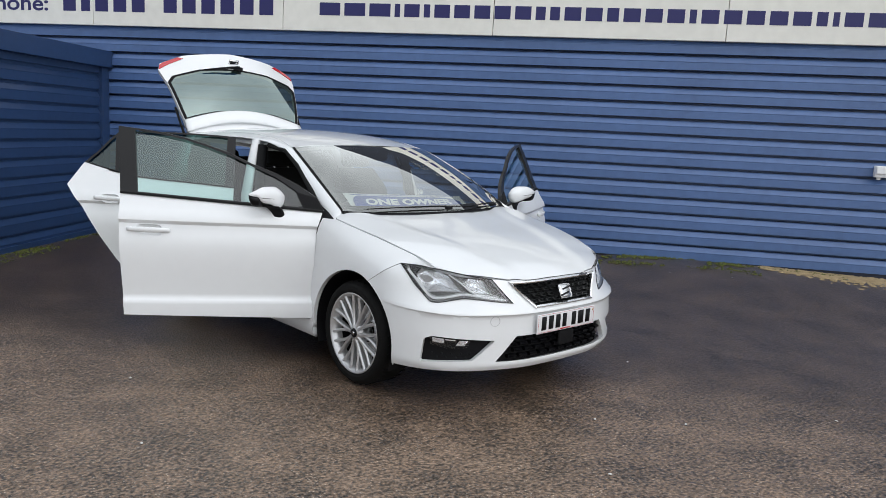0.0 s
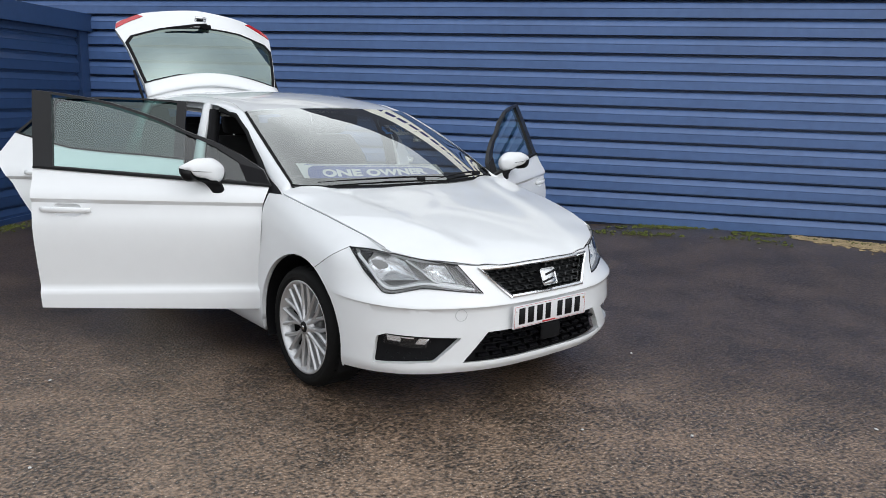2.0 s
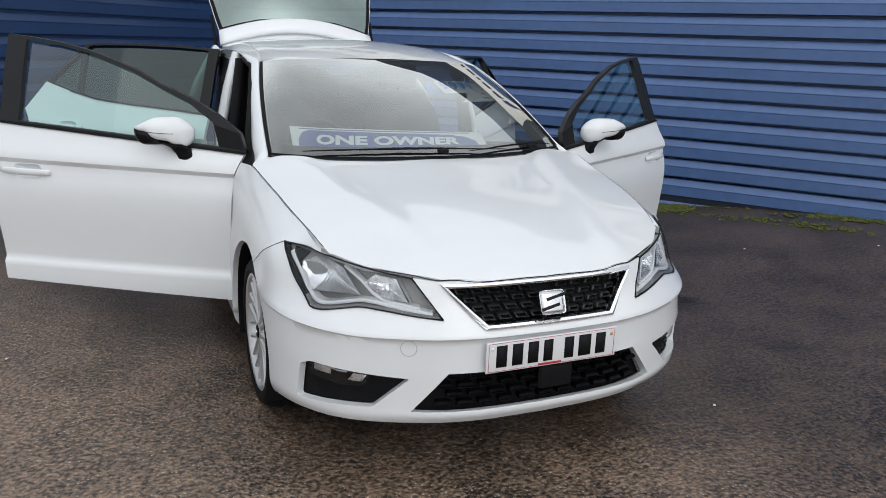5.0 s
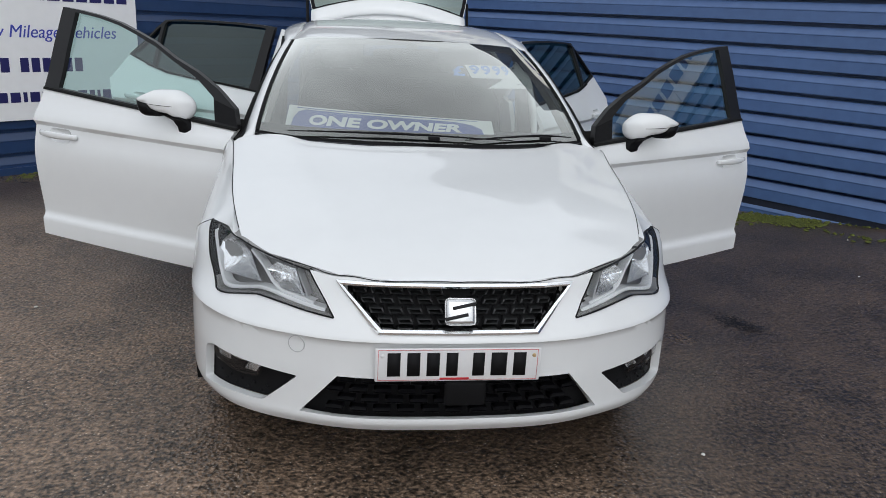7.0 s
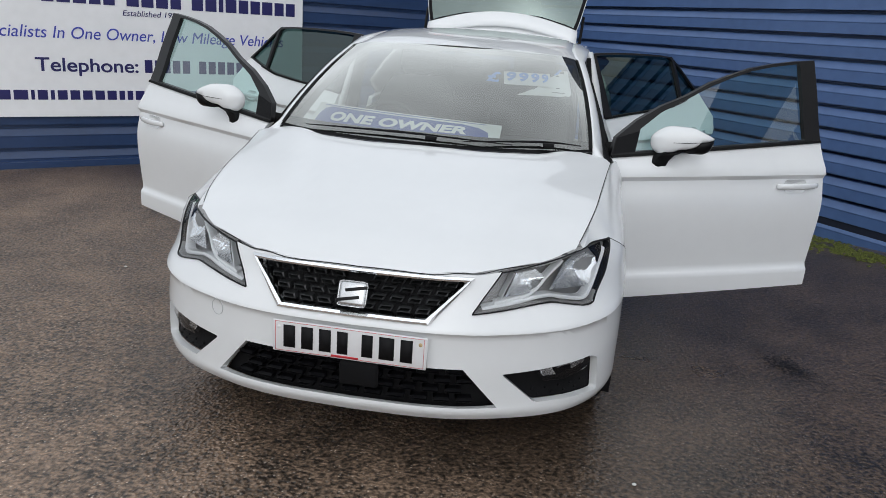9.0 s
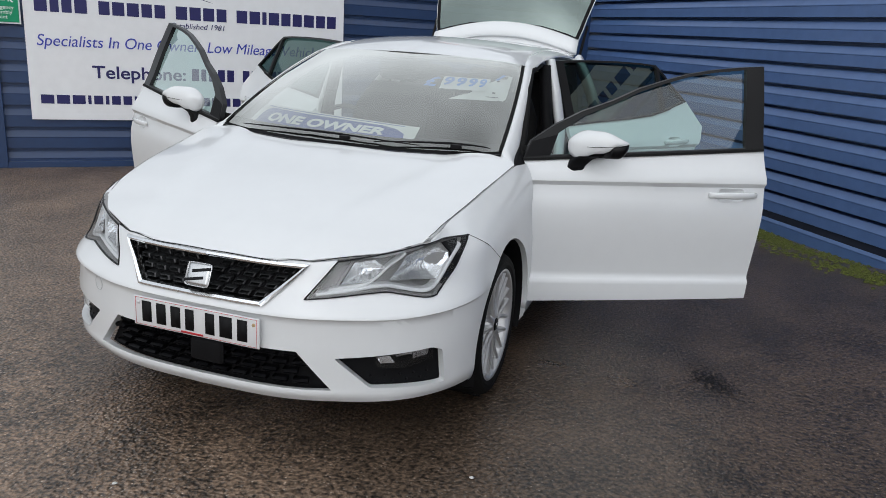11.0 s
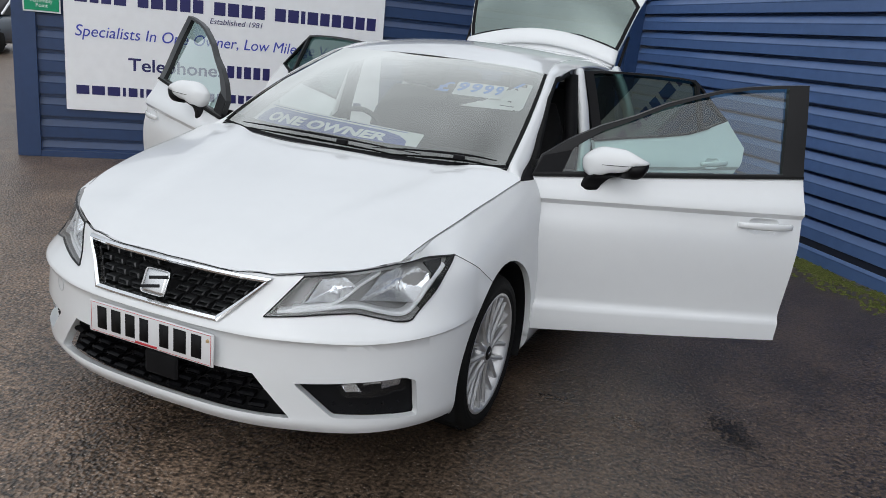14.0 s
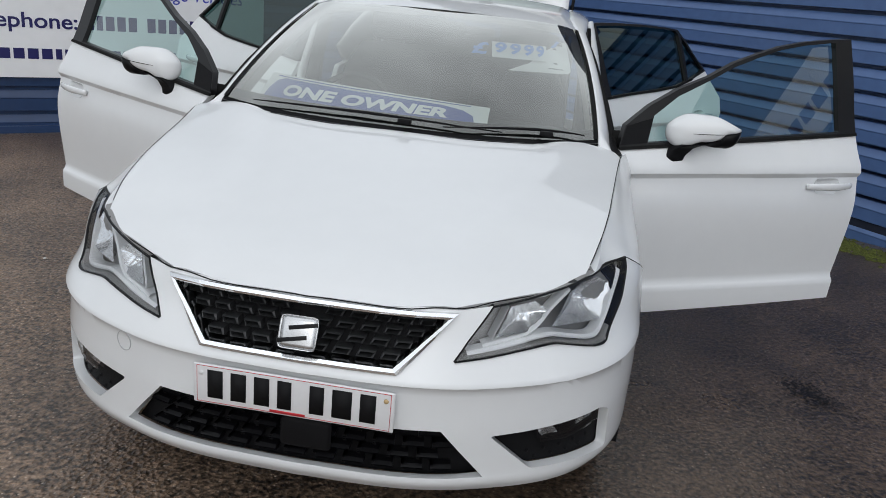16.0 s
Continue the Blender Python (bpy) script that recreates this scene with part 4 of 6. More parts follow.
gap_line([(x, y - 0.001, hood_z(x, y) - 0.002) for x, y in nose], 0.0016, [(0, 0.5, 0.85)] * len(nose))

# inner arch liners, sills and dark underbody
for sgn in (1, -1):
    for yc in (0.075, 2.66):
        bm = bmesh.new()
        rows = []
        for x_ in (0.60, 0.885):
            rows.append([(sgn * x_, yc + 0.378 * math.cos(radians(a)), 0.312 + 0.378 * math.sin(radians(a))) for a in range(-20, 201, 10)])
        loft(rows, bm=bm)
        bm.faces.new([bm.verts.new((sgn * 0.60, yc + 0.378 * math.cos(radians(a)), 0.312 + 0.378 * math.sin(radians(a)))) for a in range(-20, 201, 10)])
        part("arch_liner", bm, BLACK_MATT, car)
    sill = [(u_of_y(0.47), 0.20), (u_of_y(2.32), 0.20), (u_of_y(2.32), 0.315), (u_of_y(0.47), 0.315)]
    part("sill", cut_panel(sill if sgn > 0 else other(sill), [], (0.2, 0.03), shell, 0.03), WHITE, car, "white sill under the doors")
    part("sill_step", box_bm(0.16, 1.9, 0.07, (sgn * 0.80, 1.42, 0.325), 0.012), WHITE, car)
part("underbody", box_bm(1.5, 3.6, 0.10, (0, 1.45, 0.23), 0.02), BLACK_MATT, car, "dark underbody")
part("engine_bay_bulkhead", box_bm(1.20, 0.66, 0.36, (0, -0.02, 0.42), 0.02), BLACK_MATT, car)
part("floor_pan", box_bm(1.5, 2.6, 0.05, (0, 1.9, 0.30), 0.01), DASH, car)

# rear quarters
for sgn in (1, -1):
    q = [(u_of_y(2.20), 0.22), (u_of_y(2.30), 0.24)] + arch(2.66, 0.362, 190, -10, 18) + [(u_of_y(3.02), 0.24), (u_of_y(3.2), 0.30), (u_of_y(3.25), 0.95), (u_of_y(2.9), 1.0), (u_of_y(2.45), 0.96), (u_of_y(2.30), 0.62)]
    part("rear_quarter", cut_panel(q if sgn > 0 else other(q), [], 0.06, shell, 0.03), WHITE, car, "white rear quarter panel")
part("rear_bumper", cut_panel([(u, z) for u, z in ((u_of_y(3.2), 0.28), (PLAN_KEYS[-1][0], 0.28), (PLAN_KEYS[-1][0], 0.66), (u_of_y(3.2), 0.66))], [], 0.08, shell, 0.03), WHITE, car)
part("rear_bumper", cut_panel([(-u, z) for u, z in ((u_of_y(3.2), 0.28), (PLAN_KEYS[-1][0], 0.28), (PLAN_KEYS[-1][0], 0.66), (u_of_y(3.2), 0.66))], [], 0.08, shell, 0.03), WHITE, car)

WS_LOW = [(0.0, 0.285, 0.992), (0.25, 0.300, 0.992), (0.5, 0.360, 0.993), (0.65, 0.425, 0.996), (0.734, 0.446, 1.005)]
WS_TOP = [(0.0, 1.100, 1.392), (0.25, 1.112, 1.390), (0.45, 1.152, 1.384), (0.555, 1.190, 1.375), (0.622, 1.230, 1.358)]

# roof, pillars
ROOF_MID = [(1.08, 1.392), (1.3, 1.432), (1.6, 1.468), (1.95, 1.486), (2.3, 1.484), (2.7, 1.464), (3.08, 1.430)]
ROOF_HALF = [(1.08, 0.618), (1.25, 0.632), (1.7, 0.655), (2.4, 0.648), (3.08, 0.59)]


def roof_z(x, y):
    a = abs(x)
    return curve(ROOF_MID, y) - 0.035 * (a / 0.56) ** 2.2 - (0.055 * ((a - 0.54) / 0.1) ** 2 if a > 0.54 else 0)


rows = []
for k in range(25):
    t = k / 24
    rows.append([])
    for j in range(-12, 13):
        s = j / 12
        y = lerp(1.095 + 0.13 * abs(s) ** 2.2, 3.09 - 0.04 * s * s, t)
        x = s * curve(ROOF_HALF, y)
        a = min(1.0, abs(x) / 0.628)
        y0, z0 = curve([(i / 4, p[1]) for i, p in enumerate(WS_TOP)], a), curve([(i / 4, p[2]) for i, p in enumerate(WS_TOP)], a)
        near = max(0.0, 1 - k / 6) ** 1.5
        y = lerp(y, y0 - 0.004, near if k == 0 else near * 0.6)
        rows[-1].append((x, y, roof_z(x, y) + near * (z0 + 0.004 - roof_z(x, y0))))
bm = loft(rows)
bmesh.ops.recalc_face_normals(bm, faces=bm.faces[:])
if sum(f.normal.z for f in bm.faces) < 0:
    bmesh.ops.reverse_faces(bm, faces=bm.faces[:])
part("roof", bm, WHITE, car, "glossy white roof")
rows = [[(x * 0.97, y + 0.02, z - 0.03) for x, y, z in r] for r in rows]
part("headliner", loft(rows), HEADLINER, car, "pale grey roof lining")


def ribbon(path, half_w, thick, name, mat, label="", out=None):
    """A pillar swept along a path: a flat rounded section."""
    bm = bmesh.new()
    pts = [Vector(p) for p in path]
    rws = []
    for i, p in enumerate(pts):
        d = (pts[min(i + 1, len(pts) - 1)] - pts[max(i - 1, 0)]).normalized()
        o = Vector(out) - d * Vector(out).dot(d)
        o.normalize()
        s = d.cross(o)
        w = half_w[i] if isinstance(half_w, (list, tuple)) else half_w
        rws.append([p + s * w * math.cos(a) + o * thick * math.sin(a) * (1 if math.sin(a) > 0 else 1) for a in [2 * math.pi * k / 14 for k in range(14)]])
    loft(rws, True, bm)
    bm.faces.new(bm.verts[:14]), bm.faces.new(bm.verts[len(bm.verts) - 14:])
    bmesh.ops.recalc_face_normals(bm, faces=bm.faces[:])
    return part(name, bm, mat, car, label)


for sgn in (1, -1):
    ribbon([(sgn * 0.80, 1.55, 0.36), (sgn * 0.80, 1.56, 0.7), (sgn * 0.785, 1.59, 1.0), (sgn * 0.735, 1.62, 1.2), (sgn * 0.675, 1.65, 1.39)], [0.11, 0.085, 0.065, 0.05, 0.045], 0.03, "b_pillar", WHITE, "white centre door pillar", (sgn * 1, 0, 0))
    ribbon([(sgn * 0.735, 1.50, 0.45), (sgn * 0.735, 1.52, 0.9), (sgn * 0.66, 1.58, 1.36)], [0.05, 0.045, 0.04], 0.035, "pillar_trim", BLACK_MATT, "", (sgn * 1, 0, 0))
    ribbon([(sgn * 0.85, 2.72, 0.95), (sgn * 0.79, 2.80, 1.10), (sgn * 0.71, 2.86, 1.25), (sgn * 0.64, 2.90, 1.36)], [0.28, 0.24, 0.18, 0.14], 0.04, "c_pillar", WHITE, "white rear pillar", (sgn * 1, 0.2, 0.3))
    # black seal round the front door opening
    bm = tube([(sgn * 0.815, 0.52, 0.40), (sgn * 0.82, 0.50, 0.80), (sgn * 0.805, 0.54, 0.965), (sgn * 0.76, 0.75, 1.10), (sgn * 0.700, 1.02, 1.245), (sgn * 0.655, 1.26, 1.335), (sgn * 0.655, 1.5, 1.365)], 0.018, 6)
    part("door_seal", bm, RUBBER, car)
    part("hinge_post", box_bm(0.10, 0.10, 0.54, (sgn * 0.80, 0.52, 0.58), 0.02), WHITE, car)
    gap = bmesh.new()
    loft([[(sgn * x, y + dy, z) for x, y, z in ((0.795, 0.575, 1.025), (0.868, 0.58, 1.03), (0.862, 0.575, 0.98), (0.842, 0.565, 0.895), (0.81, 0.56, 0.93))] for dy in (0.0, 0.02)], True, gap)
    gap.faces.new(gap.verts[:5])
    bmesh.ops.recalc_face_normals(gap, faces=gap.faces[:])
    part("corner_seal", gap, RUBBER, car, "black rubber seal behind the door hinge")
    # black wedge between pillar, wing and door
    wedge = [(0.806, 0.415, 0.952), (0.860, 0.60, 0.955), (0.782, 0.60, 1.018), (0.768, 0.66, 1.045)]
    tri_bm = bmesh.new()
    loft([[(sgn * (x - dx), y, z) for x, y, z in wedge] for dx in (0.0, 0.03)], True, tri_bm)
    tri_bm.faces.new(tri_bm.verts[:4])
    bmesh.ops.recalc_face_normals(tri_bm, faces=tri_bm.faces[:])
    part("quarter_trim", tri_bm, BLACK_MATT, car, smooth=False)

# windscreen
def screen(s, t):
    """A point of the windscreen: s from -1 to 1 across, t from 0 at the scuttle to 1 at the roof."""
    a = abs(s)
    lo = catmull([(i / 4, *p) for i, p in enumerate(WS_LOW)], a)
    hi = catmull([(i / 4, *p) for i, p in enumerate(WS_TOP)], a)
    p = lerp(lo, hi, t)
    bulge = 0.035 * 4 * t * (1 - t) * (1 - 0.6 * a * a)
    return Vector(((p[0] + 0.06 * t * (1 - t) * a ** 3) * (1 if s >= 0 else -1), p[1] - bulge * 0.42, p[2] + bulge * 0.9))


PILLAR_OUT = [(0, 0.808, 0.385, 0.936), (0.06, 0.796, 0.46, 0.946), (0.22, 0.776, 0.61, 1.025), (0.48, 0.746, 0.80, 1.130), (0.82, 0.699, 1.085, 1.265), (1.0, 0.664, 1.30, 1.343)]
for sgn in (1, -1):
    rows = []
    for k in range(-2, 36):
        t = k / 20
        o = Vector(catmull(PILLAR_OUT, t))
        i_ = screen(1, t)
        lift = Vector((0.55, -0.35, 0.75))
        if t < 0:
            i_, o = screen(1, 0) + Vector((0.01, -0.30, -0.42)) * -t, o + Vector((0.02, -0.3, -0.45)) * -t
        if t > 1:
            q = (t - 1) / 0.75
            y_ = lerp(1.222, 2.95, q)
            x_ = lerp(screen(1, 1).x, 0.585, smooth01(0, 0.12, q))
            i_ = Vector((x_, y_, roof_z(x_, y_) + 0.004)).lerp(screen(1, 1), 1 - smooth01(0, 0.1, q))
            o = Vector(catmull([(0, 0.664, 1.30, 1.343), (0.12, 0.674, 1.47, 1.385), (0.4, 0.684, 1.95, 1.405), (0.7, 0.672, 2.45, 1.385), (1, 0.645, 2.98, 1.325)], q))
            lift = Vector((0.5, lerp(-0.35, 0, smooth01(0, 0.15, q)), 0.6))
        o.x, i_.x, lift.x = o.x * sgn, i_.x * sgn, lift.x * sgn
        row = [i_ + Vector((-sgn * 0.012, 0.02, -0.03)), i_ + lift * 0.002]
        for s_, h in ((0.12, 0.008), (0.35, 0.012), (0.6, 0.013), (0.85, 0.009), (0.96, 0.004)):
            row.append(i_.lerp(o, s_) + lift * h)
        row += [o, o + Vector((-sgn * 0.03, 0.01, -0.006)), o + Vector((-sgn * 0.06, 0.0, 0.0))]
        rows.append(row)
    bm = loft(rows)
    bmesh.ops.recalc_face_normals(bm, faces=bm.faces[:])
    part("a_pillar", bm, WHITE, car, "white windscreen pillar")
    trim = [[screen(sgn * a, lerp(0.06, 0.97, k / 14)) + Vector((0, 0.45, -0.89)) * d for k in range(15)] for a, d in ((0.935, 0.030), (0.905, 0.045), (0.895, 0.075))]
    part("pillar_lining", loft(trim), HEADLINER, car, "pale grey inner pillar lining")

glass = part("windscreen", loft([[screen(-1 + 2 * j / 24, i / 14) for j in range(25)] for i in range(15)]), SCREEN, car, "green-tinted laminated windscreen")
glass.visible_shadow = False


def screen_band(s0, s1, t0, t1, n=24, lift=-0.003):
    rws = []
    rows_n = 16 if t1 - t0 > 0.3 else 3
    for i in range(rows_n + 1):
        t = lerp(t0, t1, i / rows_n)
        rws.append([screen(lerp(s0, s1, j / n), t) + Vector((0, -0.4, 0.9)) * lift for j in range(n + 1)])
    return loft(rws)


part("screen_border", screen_band(-1, 1, -0.02, 0.075), BLACK_MATT, car, "black ceramic band along the foot of the windscreen")
for sgn in (1, -1):
    part("screen_border", screen_band(sgn * 0.950, sgn * 1.0, 0, 1, 4, 0.004), RUBBER, car)
part("screen_border", screen_band(-1, 1, 0.975, 1.0), BLACK_MATT, car)
scuttle = bmesh.new()
loft([[screen(-1 + 2 * j / 24, -0.02) + Vector((0, 0, -0.004)) for j in range(25)], [screen(-1 + 2 * j / 24, 0) + Vector((0, -0.055, -0.045)) for j in range(25)], [screen(-1 + 2 * j / 24, 0) + Vector((0, -0.02, -0.12)) for j in range(25)]], bm=scuttle)
part("scuttle_panel", scuttle, BLACK_MATT, car, "black plastic scuttle under the wipers")
for x0, x1, pivot in ((-0.46, 0.27, 0.02), (0.12, 0.60, 0.40)):
    arm = tube([screen(lerp(x0, x1, k / 8) / 0.72, 0.012 + 0.03 * math.sin(math.pi * k / 8)) + Vector((0, -0.012, 0.012)) for k in range(9)], [0.002, 0.003, 0.004, 0.005, 0.006, 0.005, 0.004, 0.003, 0.002], 6)
    box_bm(0.05, 0.028, 0.018, screen(pivot / 0.72, 0.02) + Vector((0, -0.028, 0.014)), 0.006, bm=arm)
    part("wiper", arm, BLACK_MATT, car, "black windscreen wiper")


# ---------------------------------------------------------------- doors
def door_out(z):
    """How far the front door's skin stands out at a height."""
    return curve([(0.30, -0.020), (0.345, -0.008), (0.425, -0.010), (0.45, -0.028), (0.55, -0.022), (0.70, -0.014), (0.80, -0.020), (0.872, -0.042), (0.879, -0.043), (0.900, -0.030), (0.908, -0.031), (0.98, -0.076), (1.06, -0.120), (1.10, -0.142), (1.25, -0.212), (1.38, -0.278), (1.48, -0.330)], z)


def handle_dish(outline, put, sgn, door):
    """A shallow bowl behind a door handle."""
    cs, cz = sum(q[0] for q in outline) / len(outline), sum(q[1] for q in outline) / len(outline)
    rows = []
    for k in range(8):
        r = 1 - k / 8
        rows.append([put(lerp(cs, u, r), lerp(cz, z, r)) - Vector((sgn * 0.024 * (1 - r ** 3), 0, 0)) for u, z in outline])
    bm = loft(rows, True)
    bm.faces.new(bm.verts[len(bm.verts) - len(outline):])
    bmesh.ops.recalc_face_normals(bm, faces=bm.faces[:])
    return part("handle_recess", bm, WHITE, door, "white dished recess behind the handle")


def pane_out(z):
    """The side glass leans in on one even curve."""
    return -0.120 - 0.485 * (z - 1.06) - 0.05 * (z - 1.06) ** 2


FRAME_TOP = [(0.004, 1.062), (0.125, 1.138), (0.26, 1.203), (0.41, 1.256), (0.55, 1.318), (0.68, 1.360), (0.805, 1.396), (0.94, 1.422), (1.08, 1.440), (1.212, 1.452)]


def build_front_door(sgn, angle, label):
    def put(s, z):
        rise_ = 0.022 * s
        k = door_out(z + 0.006 - 0.014 * s * smooth01(0.80, 0.88, z)) - 0.02 * (s - 0.5) ** 2
        return Vector((sgn * k, s, z + rise_ * 0))
    lead = 0.0 if sgn > 0 else 0.006
    skin = [(0.02 + lead, 0.315), (1.135, 0.338), (1.142, 0.45), (1.158, 0.74), (1.168, 1.060), (-0.035 + lead, 0.978), (0.0 + lead, 0.88), (0.012 + lead, 0.7)]
    ridges = [((-0.05, z - 0.0007), (1.15, z + 0.0161), True) for z in (0.873, 0.894)] + [((-0.05, z), (1.15, z)) for z in (0.42, 0.43, 0.45)]
    dish = rounded([(0.918, 0.816), (1.052, 0.819), (1.064, 0.884), (0.922, 0.882)], 0.034, 5)
    bm = cut_panel(skin, [dish], 0.03, put, 0.0, ridges)
    if sgn < 0:
        bmesh.ops.reverse_faces(bm, faces=bm.faces[:])
    # turned-in edge
    bm.normal_update()
    rim = [e for e in bm.edges if len(e.link_faces) == 1]
    made = bmesh.ops.extrude_edge_only(bm, edges=rim)
    for v in [g for g in made["geom"] if isinstance(g, bmesh.types.BMVert)]:
        v.co.x -= sgn * 0.03
    for e in rim:
        e.smooth = False
    door = part("front_door", bm, WHITE, car, label)
    door.matrix_local = pose(sgn * 0.893, 0.452, -0.010 * sgn, 0, 0, -sgn * angle)

    def sub(name, poly, holes, mat, off=0.0, depth=0.012, text="", step=0.05):
        b = cut_panel(poly, holes, step, (lambda s, z: Vector((sgn * (pane_out(z) + off - 0.02 * (s - 0.5) ** 2), s, z))) if name == "window_pane" else (lambda s, z: put(s, z) + Vector((sgn * off, 0, 0))), 0.0)
        if sgn < 0:
            bmesh.ops.reverse_faces(b, faces=b.faces[:])
        if depth:
            r_ = [e for e in b.edges if len(e.link_faces) == 1]
            m_ = bmesh.ops.extrude_edge_only(b, edges=r_)
            for v in [g for g in m_["geom"] if isinstance(g, bmesh.types.BMVert)]:
                v.co.x -= sgn * depth
            for e in r_:
                e.smooth = False
        return part(name, b, mat, door, text)
    outer = [(-0.04, 0.980), (1.168, 1.062)] + FRAME_TOP[::-1]
    inner = [(0.092, 1.003), (1.072, 1.067), (1.115, 1.431), (0.94, 1.409), (0.805, 1.383), (0.68, 1.346), (0.546, 1.301), (0.406, 1.239), (0.26, 1.178), (0.137, 1.101)]
    sub("window_frame", outer, [inner], FRAME_BLACK, 0.002, 0.026, "satin black window frame")
    pane = sub("window_pane", [(0.08, 0.99), (1.088, 1.056), (1.132, 1.440), (0.94, 1.418), (0.805, 1.392), (0.68, 1.356), (0.547, 1.312), (0.407, 1.250), (0.26, 1.190), (0.125, 1.112)], [], GLASS, -0.014, 0.0, "clear green-tinted side window, raised")
    pane.visible_shadow = False
    sub("inner_panel", [(0.05, 0.34), (1.10, 0.36), (1.12, 0.74), (1.13, 1.045), (0.03, 0.965), (0.04, 0.7)], [], DASH, -0.075, 0.0, "dark grey inner door trim", 0.1)
    sub("belt_seal", [(-0.035, 0.976), (1.168, 1.058), (1.168, 1.069), (-0.035, 0.987)], [], RUBBER, 0.008, 0.012)
    # handle with a dished recess
    grip = bmesh.new()
    rws = []
    for k in range(13):
        t = k / 12
        s = lerp(0.872, 1.118, t)
        bow = 0.030 * math.sin(math.pi * min(1, max(0, (t + 0.06) / 1.12))) ** 0.6
        hh = 0.0125 + 0.004 * math.sin(math.pi * t)
        c = put(s, 0.852 + 0.004 * t)
        rws.append([c + Vector((sgn * (bow + 0.008 * math.cos(a)), 0, hh * math.sin(a))) for a in [2 * math.pi * j / 10 for j in range(10)]])
    loft(rws, True, grip)
    grip.faces.new(grip.verts[:10]), grip.faces.new(grip.verts[len(grip.verts) - 10:])
    bmesh.ops.recalc_face_normals(grip, faces=grip.faces[:])
    part("handle", grip, WHITE, door, "white body-coloured door handle")
    handle_dish(dish, put, sgn, door)
    # door mirror: cap above a seam, black tip and white block below it, black foot; it slants out from the window
    near_end = 1.0 if sgn > 0 else 0.86

    def body(keys, name, mat, text="", power=0.75):
        """A closed hull from (t, s, off, half_width, top, widest, bottom) stations."""
        b = bmesh.new()
        n = 24
        rws_ = []
        for k in range(n + 1):
            s_, off, wid, hi, mid_, lo = catmull(keys, k / n)
            s_ = 0.414 - (0.414 - s_) * near_end
            ring = []
            for j in range(20):
                a = 2 * math.pi * j / 20
                c_, q_ = math.cos(a), math.sin(a)
                up_ = (hi - mid_) if q_ > 0 else (mid_ - lo)
                ring.append((sgn * (off + wid * math.copysign(abs(c_) ** power, c_)), s_ + 0.35 * wid * c_, mid_ + up_ * math.copysign(abs(q_) ** power, q_)))
            rws_.append(ring)
        loft(rws_, True, b)
        b.faces.new(b.verts[:20]), b.faces.new(b.verts[len(b.verts) - 20:])
        bmesh.ops.recalc_face_normals(b, faces=b.faces[:])
        return part(name, b, mat, door, text)
    body([(0, 0.174, -0.082, 0.010, 1.076, 1.060, 1.040), (0.07, 0.188, -0.075, 0.036, 1.090, 1.058, 1.012), (0.2, 0.215, -0.066, 0.052, 1.114, 1.059, 0.998), (0.38, 0.255, -0.050, 0.060, 1.131, 1.062, 1.020), (0.6, 0.318, -0.019, 0.057, 1.130, 1.068, 1.040), (0.64, 0.326, -0.015, 0.055, 1.128, 1.069, 1.067), (0.85, 0.378, 0.010, 0.036, 1.106, 1.077, 1.0755), (1, 0.414, 0.030, 0.005, 1.090, 1.084, 1.080)], "mirror_cap", WHITE, "white cap of the door mirror", 0.86)
    body([(0, 0.216, -0.066, 0.0555, 1.0622, 1.0590, 1.0562), (0.3, 0.255, -0.050, 0.0635, 1.0652, 1.062, 1.0588), (0.6, 0.318, -0.019, 0.0592, 1.0712, 1.068, 1.0648), (0.85, 0.378, 0.010, 0.0380, 1.0802, 1.077, 1.0738), (1, 0.413, 0.029, 0.006, 1.085, 1.083, 1.080)], "mirror_seam", BLACK_GLOSS, "thin black seam line", 0.86)
    body([(0, 0.323, -0.0165, 0.0565, 1.069, 1.066, 1.010), (0.4, 0.355, 0.000, 0.0478, 1.073, 1.070, 1.010), (0.75, 0.388, 0.015, 0.031, 1.079, 1.076, 1.020), (1, 0.412, 0.028, 0.008, 1.083, 1.080, 1.052)], "mirror_shell", BLACK_GLOSS, "gloss black underside of the door mirror", 0.8)
    foot_rows = []
    for z_, s_a, s_b, o_a, o_b in ((0.940, 0.182, 0.246, -0.105, -0.052), (0.958, 0.168, 0.258, -0.110, -0.056), (0.985, 0.182, 0.286, -0.115, -0.052), (1.002, 0.200, 0.322, -0.110, -0.034), (1.012, 0.210, 0.338, -0.100, -0.016)):
        s_a, s_b = 0.414 - (0.414 - s_a) * near_end, 0.414 - (0.414 - s_b) * near_end
        ring = rounded([(s_a, o_a), (s_b, o_a), (s_b, o_b), (s_a, o_b)], 0.016, 3)
        foot_rows.append([(sgn * o_, q_, z_ + 0.10 * (q_ - s_a)) for q_, o_ in ring])
    b = loft(foot_rows, True)
    b.faces.new(b.verts[:16]), b.faces.new(b.verts[len(b.verts) - 16:])
    bmesh.ops.recalc_face_normals(b, faces=b.faces[:])
    part("mirror_foot", b, BLACK_MATT, door, "black door mirror foot")
    sub("sail_trim", [(-0.03, 0.992), (0.088, 1.004), (0.132, 1.094), (0.01, 1.062)], [], BLACK_MATT, 0.004, 0.008)
    return door


build_front_door(-1, 59.3, "open white driver's front door with a white-capped mirror")
build_front_door(1, 62.6, "open white passenger front door with a white-capped mirror")

REAR_TOP = [(0.0, 1.395), (0.10, 1.403), (0.27, 1.409), (0.50, 1.411), (0.70, 1.406)]


